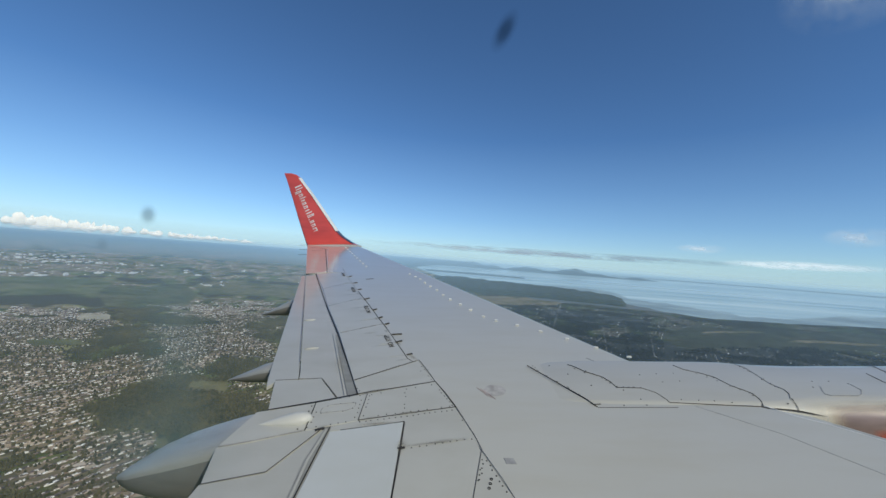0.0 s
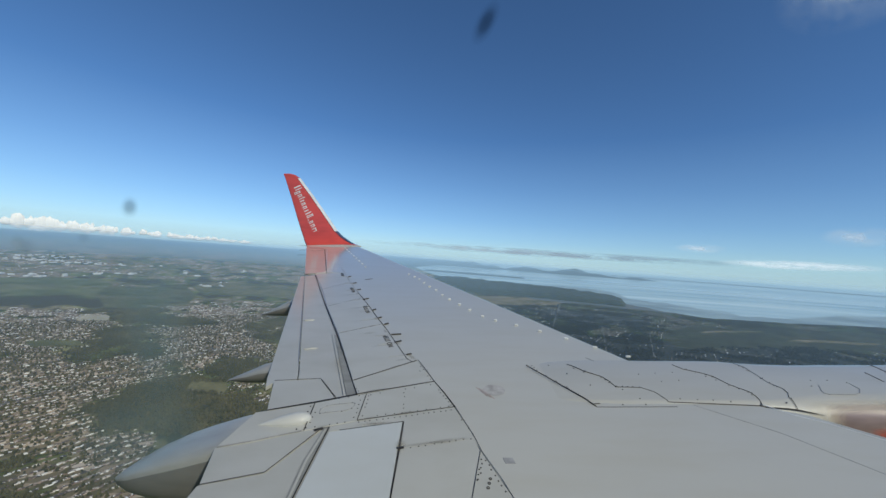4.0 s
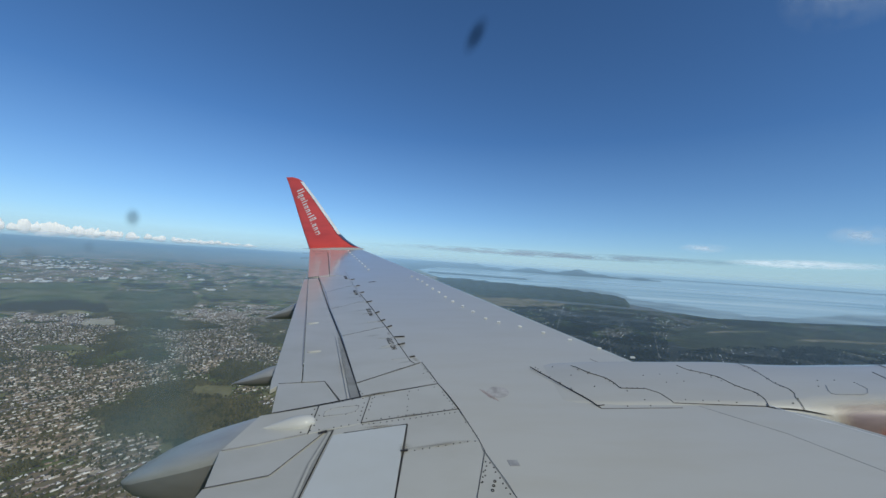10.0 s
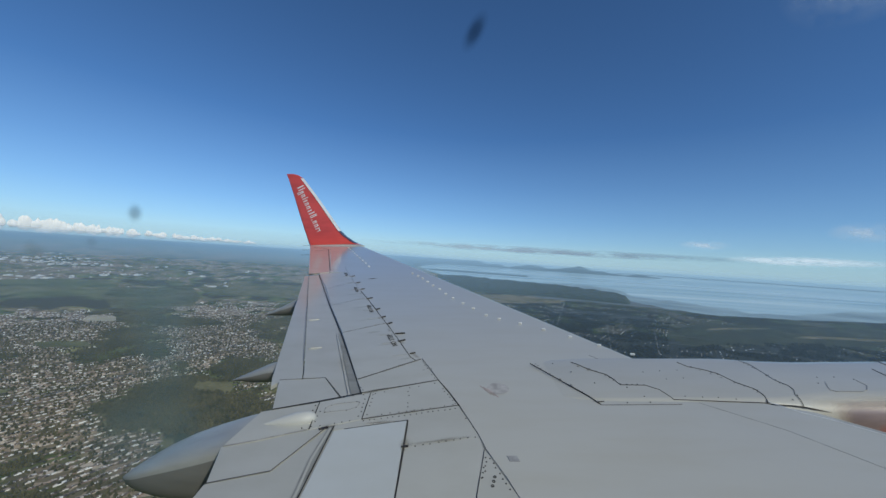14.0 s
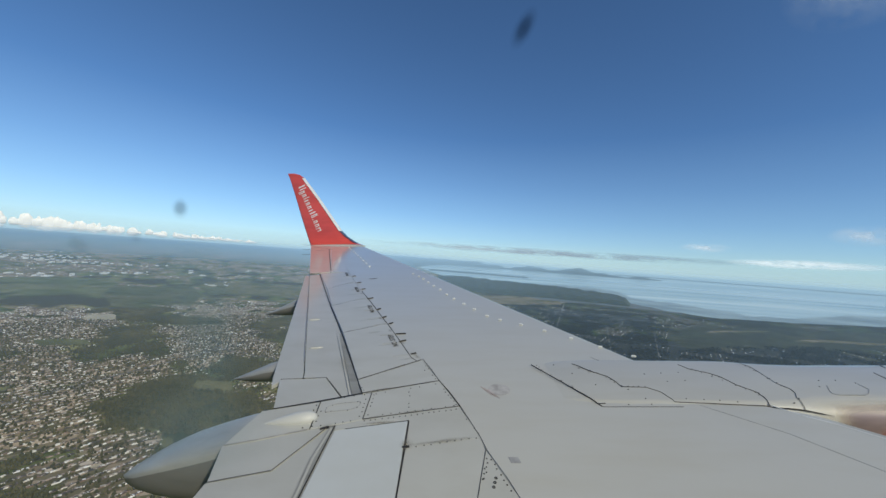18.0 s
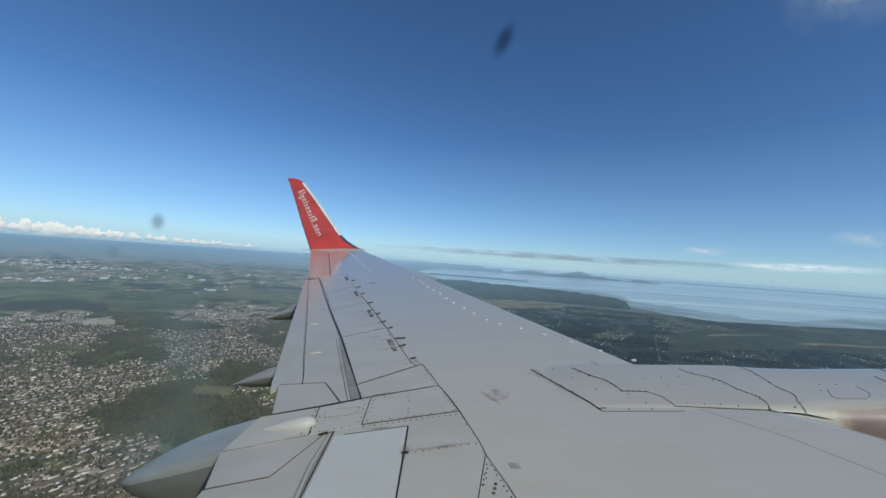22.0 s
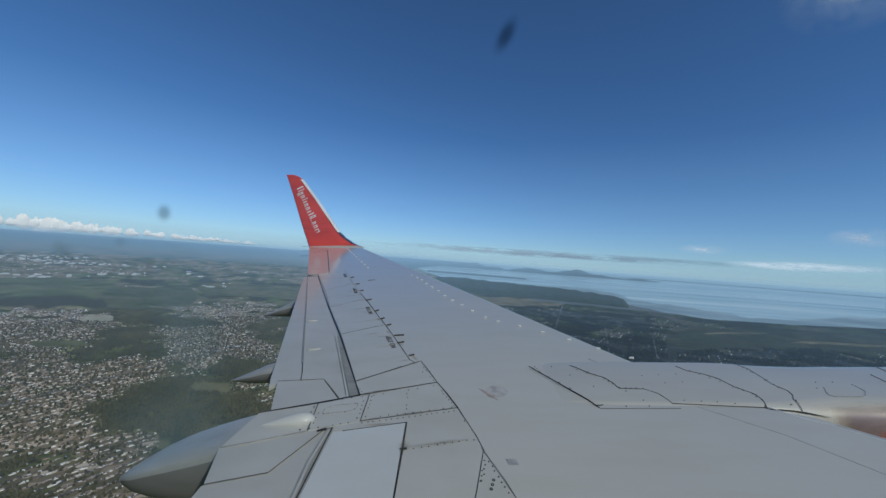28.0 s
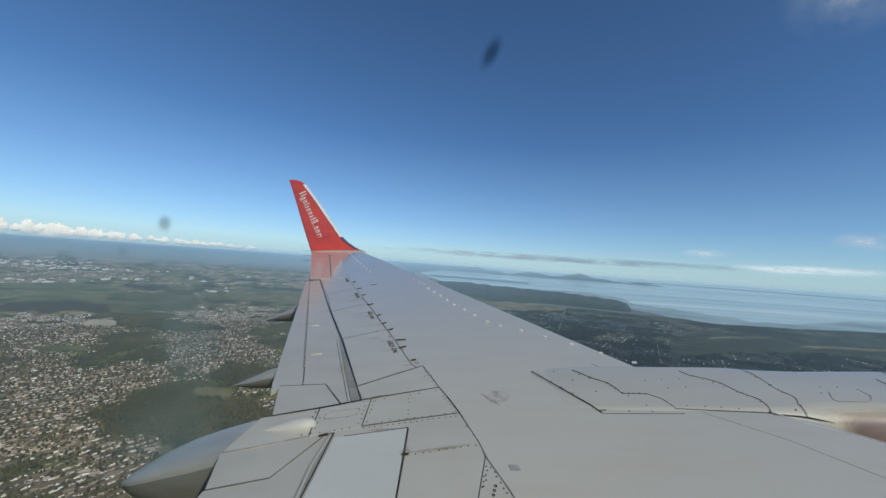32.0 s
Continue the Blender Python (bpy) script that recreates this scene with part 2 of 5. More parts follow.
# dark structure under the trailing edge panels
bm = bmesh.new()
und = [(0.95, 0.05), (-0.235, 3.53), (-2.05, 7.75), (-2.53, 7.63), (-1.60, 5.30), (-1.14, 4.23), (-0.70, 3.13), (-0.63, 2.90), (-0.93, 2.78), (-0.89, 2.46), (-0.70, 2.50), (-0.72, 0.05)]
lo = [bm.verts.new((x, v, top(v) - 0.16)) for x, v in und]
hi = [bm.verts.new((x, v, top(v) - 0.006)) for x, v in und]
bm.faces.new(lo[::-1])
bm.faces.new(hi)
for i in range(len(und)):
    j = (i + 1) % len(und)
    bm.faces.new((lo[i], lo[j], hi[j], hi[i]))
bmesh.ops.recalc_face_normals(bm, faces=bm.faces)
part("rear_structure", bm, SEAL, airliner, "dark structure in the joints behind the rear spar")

part("spoiler_slot", ribbon([(-2.583, 7.58), (-1.650, 5.298), (-1.191, 4.226), (-0.748, 3.134), (-0.662, 2.912)], 0.009, -0.004), GAP, airliner)
part("flap_end_slot", ribbon([(-2.80, 7.565), (-2.58, 7.63)], 0.05, 0.004), GAP, airliner)
part("tab_joint", ribbon([(-3.86, 11.0), (-3.44, 11.23)], 0.03, 0.002), SEAL, airliner)
part("aileron_joint", ribbon([(-4.18, 11.75), (-3.62, 11.45)], 0.03, 0.002), SEAL, airliner)
# fixed panels behind the spar
FIXED = [
    [(-0.75, 3.135), (-0.235, 3.53), (-0.06, 3.125), (-0.66, 2.916)],
    [(-0.589, 2.925), (-0.06, 3.125), (0.092, 2.741), (-0.583, 2.566)],
    [(-0.946, 2.787), (-0.589, 2.925), (-0.583, 2.566), (-0.907, 2.453)],
    [(-0.259, 2.556), (-0.575, 2.568), (0.092, 2.741), (0.209, 2.3805), (-0.255, 2.2835)],
    [(-0.255, 2.2835), (0.209, 2.3805), (0.2345, 2.258), (0.158, 1.907), (-0.095, 0.06), (-0.262, 0.06), (-0.258, 1.908)],
    [(0.2345, 2.258), (0.2395, 2.258), (0.3695, 1.905), (0.945, 0.06), (-0.095, 0.06), (0.158, 1.907)],
    [(-0.748, 2.499), (-0.58, 2.563), (-0.264, 2.563), (-0.264, 2.559), (-0.742, 2.444)],
]
for poly in FIXED:
    part("fixed_panel", plate(poly), PANEL, airliner)
part("inboard_spoiler", plate([(-0.742, 2.437), (-0.265, 2.552), (-0.262, 1.908), (-0.27, 0.06), (-0.80, 0.06), (-0.749, 1.908)], lift=0.004, gap=0.004), SPOIL, airliner,
     "clean pale blue-white inboard spoiler panel")
# outboard spoilers
SPO = [((-0.75, 3.135), (-0.235, 3.53)), ((-1.179, 4.231), (-0.74, 4.55)), ((-1.639, 5.303), (-1.24, 5.75)), ((-2.024, 6.301), (-1.70, 6.83)), ((-2.575, 7.586), (-2.06, 7.75))]
for (a0, f0), (a1, f1) in zip(SPO, SPO[1:]):
    part("spoiler", plate([a0, f0, f1, a1], lift=0.003, gap=0.002), PANEL, airliner)
# joints between the panels, sealed and dirty
JOINTS = [([(-0.745, 3.137), (-0.24, 3.528)], 0.015), ([(-1.175, 4.234), (-0.90, 4.435)], 0.011), ([(-0.90, 4.435), (-0.745, 4.548)], 0.013), ([(-1.635, 5.307), (-1.25, 5.74)], 0.004), ([(-2.02, 6.306), (-1.71, 6.82)], 0.003),
          ([(-0.665, 2.916), (-0.06, 3.125)], 0.0065), ([(-0.583, 2.568), (-0.2, 2.667), (0.092, 2.741)], 0.0065), ([(-0.589, 2.92), (-0.583, 2.57)], 0.008), 
          ([(-0.262, 2.553), (-0.262, 2.3), (-0.258, 1.6)], 0.0065), ([(-0.946, 2.783), (-0.907, 2.456)], 0.008), ([(-0.674, 2.455), (-0.469, 2.504), (-0.262, 2.556)], 0.007), ([(0.2345, 2.258), (0.158, 1.907), (0.08, 1.35)], 0.0022)]
for line, width in JOINTS:
    part("panel_joint", ribbon(line, width * 0.56, 0.0036), JOINT, airliner)
part("panel_joint", ribbon([(-1.405, 3.132), (-1.029, 3.172), (-0.814, 2.866)], 0.006, 0.0), JOINT, airliner)
part("panel_joint", ribbon([(-1.26, 2.687), (-0.95, 2.80), (-0.665, 2.914)], 0.006, 0.003), JOINT, airliner)
part("panel_joint", ribbon([(-0.752, 2.485), (-0.757, 1.908), (-0.80, 0.3)], 0.0045, 0.004), JOINT, airliner)
part("panel_filler", ribbon([(-0.245, 2.2855), (0.205, 2.3798)], 0.007, 0.0006), PANEL, airliner)
part("hinge_fitting", ribbon([(-0.276, 2.274), (-0.232, 2.284)], 0.013, 0.008), INK, airliner, "small dark hinge fitting")
part("flap_corner_fitting", ribbon([(-0.84, 2.452), (-0.79, 2.478)], 0.014, 0.006), INK, airliner, "small dark fitting at the flap corner")
part("panel_joint", ribbon([(-1.292, 1.987), (-0.987, 2.079)], 0.005, 0.0), SEAL, airliner)
part("flap_seam", ribbon([(-1.378, 2.287), (-1.211, 2.338), (-0.92, 2.452)], 0.005, 0.003), PATCH, airliner)
part("flap_edge", ribbon([(-0.985, 2.080), (-0.80, 2.476)], 0.0045, 0.0012), SEAL, airliner, "sealed edge of the flap")
# shade beside the spoiler, put in as a darker strip
part("spoiler_edge_strip", ribbon([(-0.763, 2.488), (-0.786, 2.175), (-0.773, 1.917), (-0.81, 0.3)], 0.042, -0.001), COVE_SHADE, airliner, "darker strip painted for the shade beside the inboard spoiler")
part("seal_strip", ribbon([(-0.768, 2.47), (-0.789, 2.175), (-0.777, 1.917), (-0.813, 0.3)], 0.013, 0.0006), PANEL, airliner, "pale seal strip along the cove")
# outboard flap
part("outboard_flap", plate([(-2.745, 7.47), (-2.51, 7.57), (-1.58, 5.31), (-1.125, 4.24), (-0.95, 3.75), (-0.665, 2.915), (-0.812, 2.868), (-1.029, 3.176), (-1.23, 3.19), (-1.262, 3.30)], 0.05, -0.012), FLAP, airliner,
     "light grey outboard flap, slightly lowered")
# shade of the flap cove, put in as a flat darker plate
part("flap_cove", plate([(-1.215, 4.22), (-1.188, 4.215), (-0.66, 2.912), (-0.735, 2.886)], 0.004, -0.0085, 0.0), COVE_SHADE, airliner, "darker plate painted for the shade where the flap runs under the spoilers")
part("flap_nose", ribbon([(-1.236, 4.225), (-0.752, 2.895)], 0.020, -0.0078), PANEL, airliner, "pale rounded nose of the flap")
part("aft_flap", plate([(-2.83, 7.47), (-2.755, 7.47), (-1.27, 3.30), (-1.235, 3.185), (-1.40, 3.14), (-1.442, 3.05), (-1.50, 3.2)], 0.03, -0.016), FLAP, airliner)
part("flap_end", plate([(-1.411, 3.13), (-1.029, 3.170), (-0.816, 2.862), (-1.26, 2.683)], 0.04, -0.004, 0.003), FLAP, airliner)
part("inboard_flap", plate([(-1.39, 2.284), (-1.205, 2.332), (-0.915, 2.454), (-0.80, 2.484), (-0.985, 2.082), (-1.294, 1.991)], 0.05, -0.004), FLAP, airliner, "light grey inboard flap")
part("inboard_flap_inner", plate([(-1.30, 1.983), (-0.985, 2.075), (-0.795, 2.47), (-0.725, 2.48), (-0.73, 1.908), (-0.78, 0.06), (-1.30, 0.06)], 0.05, -0.005), FLAP, airliner)
part("aileron", plate([(-2.42, 7.77), (-3.76, 12.2), (-4.46, 12.25), (-2.80, 7.60)], 0.03, 0.0, 0.003), WING, airliner, "grey aileron at the wing tip")
part("aileron_tab_slot", ribbon([(-2.47, 7.95), (-3.58, 11.36)], 0.02), SEAL, airliner)
part("flap_seam", ribbon([(-2.62, 7.1), (-1.34, 3.5)], 0.007, -0.004), PATCH, airliner)


def canoe(v, xs, upper, boxy=1.0):
    """Half of a flap track fairing: x, top z, bottom z, half width from front to tail. boxy under 1: square-shouldered at the front, leaning with the wing."""
    secs = []
    for i, (x, zt, zb, w) in enumerate(xs):
        e = boxy + (1 - boxy) * (i / (len(xs) - 1)) ** 1.5
        zm = zt + (zb - zt) * (0.34 if boxy == 1.0 else 0.07 + 0.25 * i / (len(xs) - 1))
        h = zt - zm if upper else zm - zb
        ring = []
        for k in range(25):
            a = math.pi * k / 24
            c, sn = math.cos(a), math.sin(a)
            c = math.copysign(abs(c) ** e, c)
            ring.append((x, v + w * c, zm + (h * max(0.0, sn) ** e if upper else -h * sn) + (0.1294 * w * c if boxy < 1 else 0.0)))
        secs.append(ring)
    bm = bmesh.new()
    net = [[bm.verts.new(p) for p in ring] for ring in secs]
    for p, q in zip(net, net[1:]):
        for k in range(24):
            bm.faces.new((p[k], p[k + 1], q[k + 1], q[k]) if not upper else (q[k], q[k + 1], p[k + 1], p[k]))
    return bm


def fairing(v, xs, label="", low=None, boxy=1.0, high=None):
    body = part("flap_track_fairing", canoe(v, xs, True, boxy), high or FAIR, airliner, label, True)
    part("lower_shell", canoe(v, xs, False, boxy), low or FAIR, body, "lower shell darkened for soot and shade", True)


# darker copy of the fairing paint, with the small fairings' shade in its colour
FAIR_SHADED = paint("shaded_fairing_paint", (0.34, 0.345, 0.345), 0.45, 0.15, 0.15)
BLISTER = paint("blister_paint", (0.56, 0.565, 0.55), 0.55, 0.04, 0.1)
# soot and the shade of the underside, both put into one darker colour
SOOT_SHADE = paint("sooty_shaded_paint", (0.23, 0.225, 0.215), 0.4, 0.2, 0.2)
part("fairing_cap", plate([(-1.33, 2.664), (-0.95, 2.792), (-0.912, 2.458), (-1.20, 2.335), (-1.385, 2.288)], 0.02, -0.003, 0.002), PANEL, airliner, "smooth cap of the flap track fairing")
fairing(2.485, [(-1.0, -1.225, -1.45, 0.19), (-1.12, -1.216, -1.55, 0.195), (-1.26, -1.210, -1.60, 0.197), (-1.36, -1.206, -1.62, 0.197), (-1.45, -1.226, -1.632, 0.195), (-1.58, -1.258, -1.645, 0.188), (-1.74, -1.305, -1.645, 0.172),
                (-1.90, -1.370, -1.63, 0.14), (-2.03, -1.440, -1.61, 0.10), (-2.12, -1.495, -1.58, 0.055), (-2.165, -1.53, -1.55, 0.012)], "grey canoe-shaped flap track fairing", SOOT_SHADE, 0.38)
fairing(3.55, [(-1.1, -1.16, -1.27, 0.10), (-1.45, -1.11, -1.29, 0.12), (-1.62, -1.098, -1.285, 0.108), (-1.70, -1.12, -1.285, 0.10), (-1.85, -1.185, -1.285, 0.07), (-1.97, -1.235, -1.277, 0.03), (-2.045, -1.268, -1.272, 0.006)], "grey pointed flap track fairing, darkened for shade", SOOT_SHADE, 1.0, FAIR_SHADED)
fairing(6.05, [(-1.9, -0.82, -1.02, 0.10), (-2.3, -0.83, -1.10, 0.14), (-2.45, -0.865, -1.11, 0.12), (-2.65, -0.96, -1.11, 0.085), (-2.82, -1.045, -1.105, 0.04), (-2.935, -1.09, -1.098, 0.006)], "grey pointed flap track fairing, darkened for shade", SOOT_SHADE, 1.0, FAIR_SHADED)
# blister on the largest fairing
bm = bmesh.new()
bmesh.ops.create_uvsphere(bm, u_segments=28, v_segments=14, radius=1.0)
for q in bm.verts:
    u = 0.5 - 0.5 * q.co.x
    taper = (1 - u) ** 0.35 * (1 - 0.55 * u)
    q.co = Vector((q.co.x * 0.175, q.co.y * 0.092 * taper, q.co.z * 0.074 * taper - 0.014 * u))
bmesh.ops.transform(bm, verts=bm.verts, matrix=Matrix.Translation((-1.075, 2.553, -1.186)) @ Matrix.Rotation(0.22, 4, "Z"))
part("blister", bm, BLISTER, airliner, "pale smooth blister over the flap track", True)

for x, v in ((-1.68, 4.73), (-1.346, 3.83)):
    bm = bmesh.new()
    bmesh.ops.create_uvsphere(bm, u_segments=12, v_segments=8, radius=1.0, matrix=Matrix.Translation((x, v, top(v) - 0.012)) @ Matrix.Rotation(0.3, 4, "Z") @ Matrix.Diagonal((0.075, 0.021, 0.014, 1)))
    part("jack_fairing", bm, FLAP, airliner, "small smooth bump on the flap", True)
# static wicks and lamp fairing at the tip
for x, v in ((-4.50, 12.28), (-4.1, 11.2), (-3.75, 10.2)):
    part("static_wick", ribbon([(x + 0.02, v), (x - 0.20, v - 0.03)], 0.012, 0.006), INK, airliner)
# winglet
WL = [  # v, z, x front, x rear, thickness
    (12.15, 0.045, -2.62, -4.44, 0.10), (12.32, 0.070, -2.74, -4.50, 0.09), (12.42, 0.12, -2.92, -4.55, 0.085), (12.47, 0.20, -3.08, -4.60, 0.08), (12.53, 0.36, -3.33, -4.67, 0.075), (12.57, 0.55, -3.53, -4.75, 0.07),
    (12.62, 1.07, -3.90, -4.93, 0.06), (12.68, 1.74, -4.38, -5.15, 0.05), (12.74, 2.36, -4.86, -5.37, 0.04), (12.75, 2.47, -5.02, -5.42, 0.03), (12.76, 2.52, -5.20, -5.44, 0.02)]


def winglet_skin(rows, x0=0.0, x1=1.0, grow=0.0):
    secs = []
    for v, z, xf, xr, t in rows:
        i = WL.index((v, z, xf, xr, t))
        lo_, hi_ = WL[max(i - 1, 0)], WL[min(i + 1, len(WL) - 1)]
        d = Vector((hi_[0] - lo_[0], hi_[1] - lo_[1])).normalized()
        n = Vector((-d.y, d.x))
        ring = []
        for k in range(20):
            a = 2 * math.pi * k / 20
            u = x0 + (x1 - x0) * (0.5 - 0.5 * math.cos(a))
            th = (t / 2 + grow) * math.sin(a) * (1.15 - 0.75 * u if x1 > 0.9 else 1.0)
            ring.append((xf + (xr - xf) * u, v + n.x * th, z + n.y * th))
        secs.append(ring)
    return loft(secs)


part("winglet_root", winglet_skin(WL[:2]), WING, airliner, "grey root of the blended winglet", True)
winglet = part("winglet", winglet_skin(WL[1:]), RED, airliner, "glossy red upturned winglet with white lettering", True)


def edge_strip(rows, reach):
    bm = bmesh.new()
    rows_ = []
    for v, z, xf, xr, t in rows:
        rows_.append([bm.verts.new(p) for p in ((xf + 0.012, v - t * 0.35, z), (xf - reach, v - t * 0.62, z), (xf - reach, v + t * 0.62, z), (xf + 0.012, v + t * 0.35, z))])
    for a, b in zip(rows_, rows_[1:]):
        for i in range(4):
            bm.faces.new((a[i], a[(i + 1) % 4], b[(i + 1) % 4], b[i]))
    bmesh.ops.recalc_face_normals(bm, faces=bm.faces)
    return bm


part("leading_edge_strip", edge_strip(WL[5:9], 0.085), WHITE, winglet, "white leading edge strip")
# shade on the outer side of the winglet root, put in as dark blue
part("root_edge_strip", edge_strip(WL[1:6], 0.07), EDGE_SHADE, winglet, "dark blue strip painted for the shaded edge of the winglet root")
# a company name, drawn as plain white bars down the inner face
HEIGHTS = (1.55, 1.6, -1.0, 1.0, 1.4, 1.0, 1.0, 1.0, 1.0, 1.4, 1.6, 0.25, 1.0, 1.0, 1.0)
WIDTHS = (0.055, 0.03, 0.075, 0.08, 0.03, 0.05, 0.075, 0.085, 0.05, 0.05, 0.075, 0.035, 0.075, 0.085, 0.12)
run, up = Vector((0.69, -1.49)).normalized(), Vector((1.49, 0.69)).normalized()
spot = 0.0
for hgt, wid in zip(HEIGHTS, WIDTHS):
    low, high = (-0.07, 0.15) if hgt < 0 else (0.0, 0.15 * hgt)
    c = Vector((-5.055, 2.04)) + run * (spot + wid / 2) + up * ((low + high) / 2)
    spot += wid * 1.12 + 0.044
    v0 = lerp_table([(z, v) for v, z, *_ in WL], c.y) - 0.026
    tilt = math.atan2(-up.y, up.x)
    bm = bmesh.new()
    for side in ((-0.5, 0.5) if wid > 0.06 else (0,)):
        m = Matrix.Translation((c.x + run.x * side * (wid - 0.026), v0, c.y + run.y * side * (wid - 0.026))) @ Matrix.Rotation(tilt, 4, "Y")
        bmesh.ops.create_cube(bm, size=1, matrix=m @ Matrix.Diagonal((high - low, 0.008, 0.024 if wid > 0.06 else max(0.026, wid * 0.7), 1)))
    if wid > 0.06:
        m = Matrix.Translation((c.x + up.x * 0.35 * (high - low), v0 - 0.001, c.y + up.y * 0.35 * (high - low))) @ Matrix.Rotation(tilt, 4, "Y")
        bmesh.ops.create_cube(bm, size=1, matrix=m @ Matrix.Diagonal((0.028, 0.008, wid * 0.7, 1)))
    part("letter_bar", bm, WHITE, winglet)

# engine nacelle and the fairing that joins it to the wing


COWL_V, COWL_R = 3.165, 0.075


def edge_radius(x):
    return lerp_table([(0, COWL_R), (2.35, COWL_R), (2.5, 0.085), (2.6, 0.10), (2.75, 0.14), (2.9, 0.17), (3.2, 0.20), (6, 0.22)], x)


def cowl_top(v, hw=0.405):
    y = abs(v - COWL_V) - (hw - COWL_R)
    return top(v) + 0.014 - (COWL_R - math.sqrt(max(0.0, COWL_R ** 2 - y * y)) if y > 0 else 0.0)


def cowl_skin(v):
    return max(cowl_top(v), top(v) + 0.002)


def nacelle_section(x, hw, depth, lift):
    """Rounded box that follows the wing's slope, its top lift above the skin."""
    ring = []
    for cx, cz, a0 in ((1, 1, 0), (-1, 1, 90), (-1, -1, 180), (1, -1, 270)):
        rr = edge_radius(x) if cz > 0 else min(0.3, hw * 0.8)
        for k in range(9):
            a = radians(a0 + 90 * k / 8)
            y = cx * (hw - rr) + rr * math.cos(a)
            z = (-rr if cz > 0 else -depth + rr) + rr * math.sin(a)
            ring.append((x, COWL_V + y, top(COWL_V + y) + lift + z))
    return ring


NAC = [(0.70, 0.33, 0.30, -0.012), (1.0, 0.385, 0.4, 0.006), (1.3, 0.405, 0.5, 0.012), (1.8, 0.405, 0.6, 0.014), (2.4, 0.405, 0.8, 0.014), (2.5, 0.408, 0.84, 0.014), (2.6, 0.411, 0.88, 0.014), (2.75, 0.414, 0.94, 0.014), (2.9, 0.416, 1.0, 0.014),
       (3.2, 0.42, 1.15, 0.014), (3.6, 0.43, 1.3, 0.014), (4.4, 0.45, 1.5, 0.012), (5.2, 0.45, 1.5, 0.0), (5.5, 0.39, 1.3, -0.10)]
part("pylon_fairing", loft([nacelle_section(*r) for r in NAC[:5]], False), WING, airliner, "grey pylon fairing over the leading edge", True)
part("engine_nacelle", loft([nacelle_section(*r) for r in NAC[4:]], False), WING, airliner, "white engine nacelle with red flank", True)


def cowl_side(x, drop, proud):
    """Point on the nacelle's inner side, drop metres under its top edge."""
    hw = lerp_table([(r[0], r[1]) for r in NAC], x)
    rr = edge_radius(x)
    q = math.sqrt(max(0.0, rr ** 2 - (rr - drop) ** 2)) if drop < rr else rr
    v = COWL_V - (hw - rr + q) - proud
    return (x, v, top(v) + 0.014 - drop + (proud if drop < rr else 0))


def faded_in(m, soft=0.45):
    """Lets a coloured area thin out towards its upper and rear edges."""
    nt = m.node_tree
    c = nt.nodes.new("ShaderNodeTexCoord")
    sp = nt.nodes.new("ShaderNodeSeparateXYZ")
    nt.links.new(c.outputs["UV"], sp.inputs[0])
    a = ramp(nt, sp.outputs["X"], [(0.0, (0, 0, 0)), (soft, (1, 1, 1))])
    b = ramp(nt, sp.outputs["Y"], [(0.0, (0, 0, 0)), (0.22, (1, 1, 1))])
    nt.links.new(blend(nt, 1.0, a, b, "MULTIPLY"), nt.nodes["Principled BSDF"].inputs["Alpha"])
    return m


def cowl_patch(name, x0, x1, upper, lower, material, label, proud, soft=0.45):
    """Coloured area on the nacelle side."""
    bm = bmesh.new()
    uv = bm.loops.layers.uv.new("area")
    n, m = 14, 14
    g = {}
    for i in range(n + 1):
        for k in range(m + 1):
            g[i, k] = bm.verts.new(cowl_side(x0 + (x1 - x0) * (i / n) ** 1.5, upper + (lower - upper) * (k / m) ** 1.5, proud))
    for i in range(n):
        for k in range(m):
            f = bm.faces.new((g[i, k], g[i, k + 1], g[i + 1, k + 1], g[i + 1, k]))
            for lp, (p, q) in zip(f.loops, ((i, k), (i, k + 1), (i + 1, k + 1), (i + 1, k))):
                lp[uv].uv = (p / n, q / m)
    part(name, bm, faded_in(material, soft), airliner, label, True).visible_shadow = False


cowl_patch("worn_flank", 2.70, 4.4, 0.012, 0.6, CREAM, "cream area fading in on the nacelle side", 0.003)
cowl_patch("cowl_flank", 2.88, 4.4, 0.03, 0.6, METAL_RED, "brownish red lower flank of the nacelle", 0.006, 0.2)
cowl_patch("red_cowl_stripe", 3.16, 4.4, 0.165, 0.6, STRIPE, "bright red stripe low on the nacelle", 0.009, 0.2)
bm = bmesh.new()
seam = [[bm.verts.new(cowl_side(x, d + k, 0.006)) for k in (0.0, w)] for x, d, w in ((2.36, 0.022, 0.006), (2.45, 0.028, 0.007), (2.58, 0.036, 0.008), (2.66, 0.046, 0.009), (2.75, 0.064, 0.006), (2.85, 0.085, 0.001))]
for a, b in zip(seam, seam[1:]):
    bm.faces.new((a[0], a[1], b[1], b[0]))
part("root_seal", bm, GAP, airliner, "dark seal where the nacelle meets the leading edge")
bm = bmesh.new()
rows_ = []
for k in range(13):
    d = 0.0005 + 0.045 * (k / 12) ** 2
    rows_.append([bm.verts.new(cowl_side(x + 0.02 * (1 - k / 12), d, 0.004)) for x in (2.650, 2.656)])
for a, b in zip(rows_, rows_[1:]):
    bm.faces.new((a[0], a[1], b[1], b[0]))
part("cowl_joint", bm, GAP, airliner, "curved dark joint round the nacelle")
part("panel_joint", ribbon([(2.714, 3.09), (2.745, 2.998), (2.725, 2.93), (2.668, 2.86)], 0.0022, 0.004, cowl_top), JOINT, airliner)
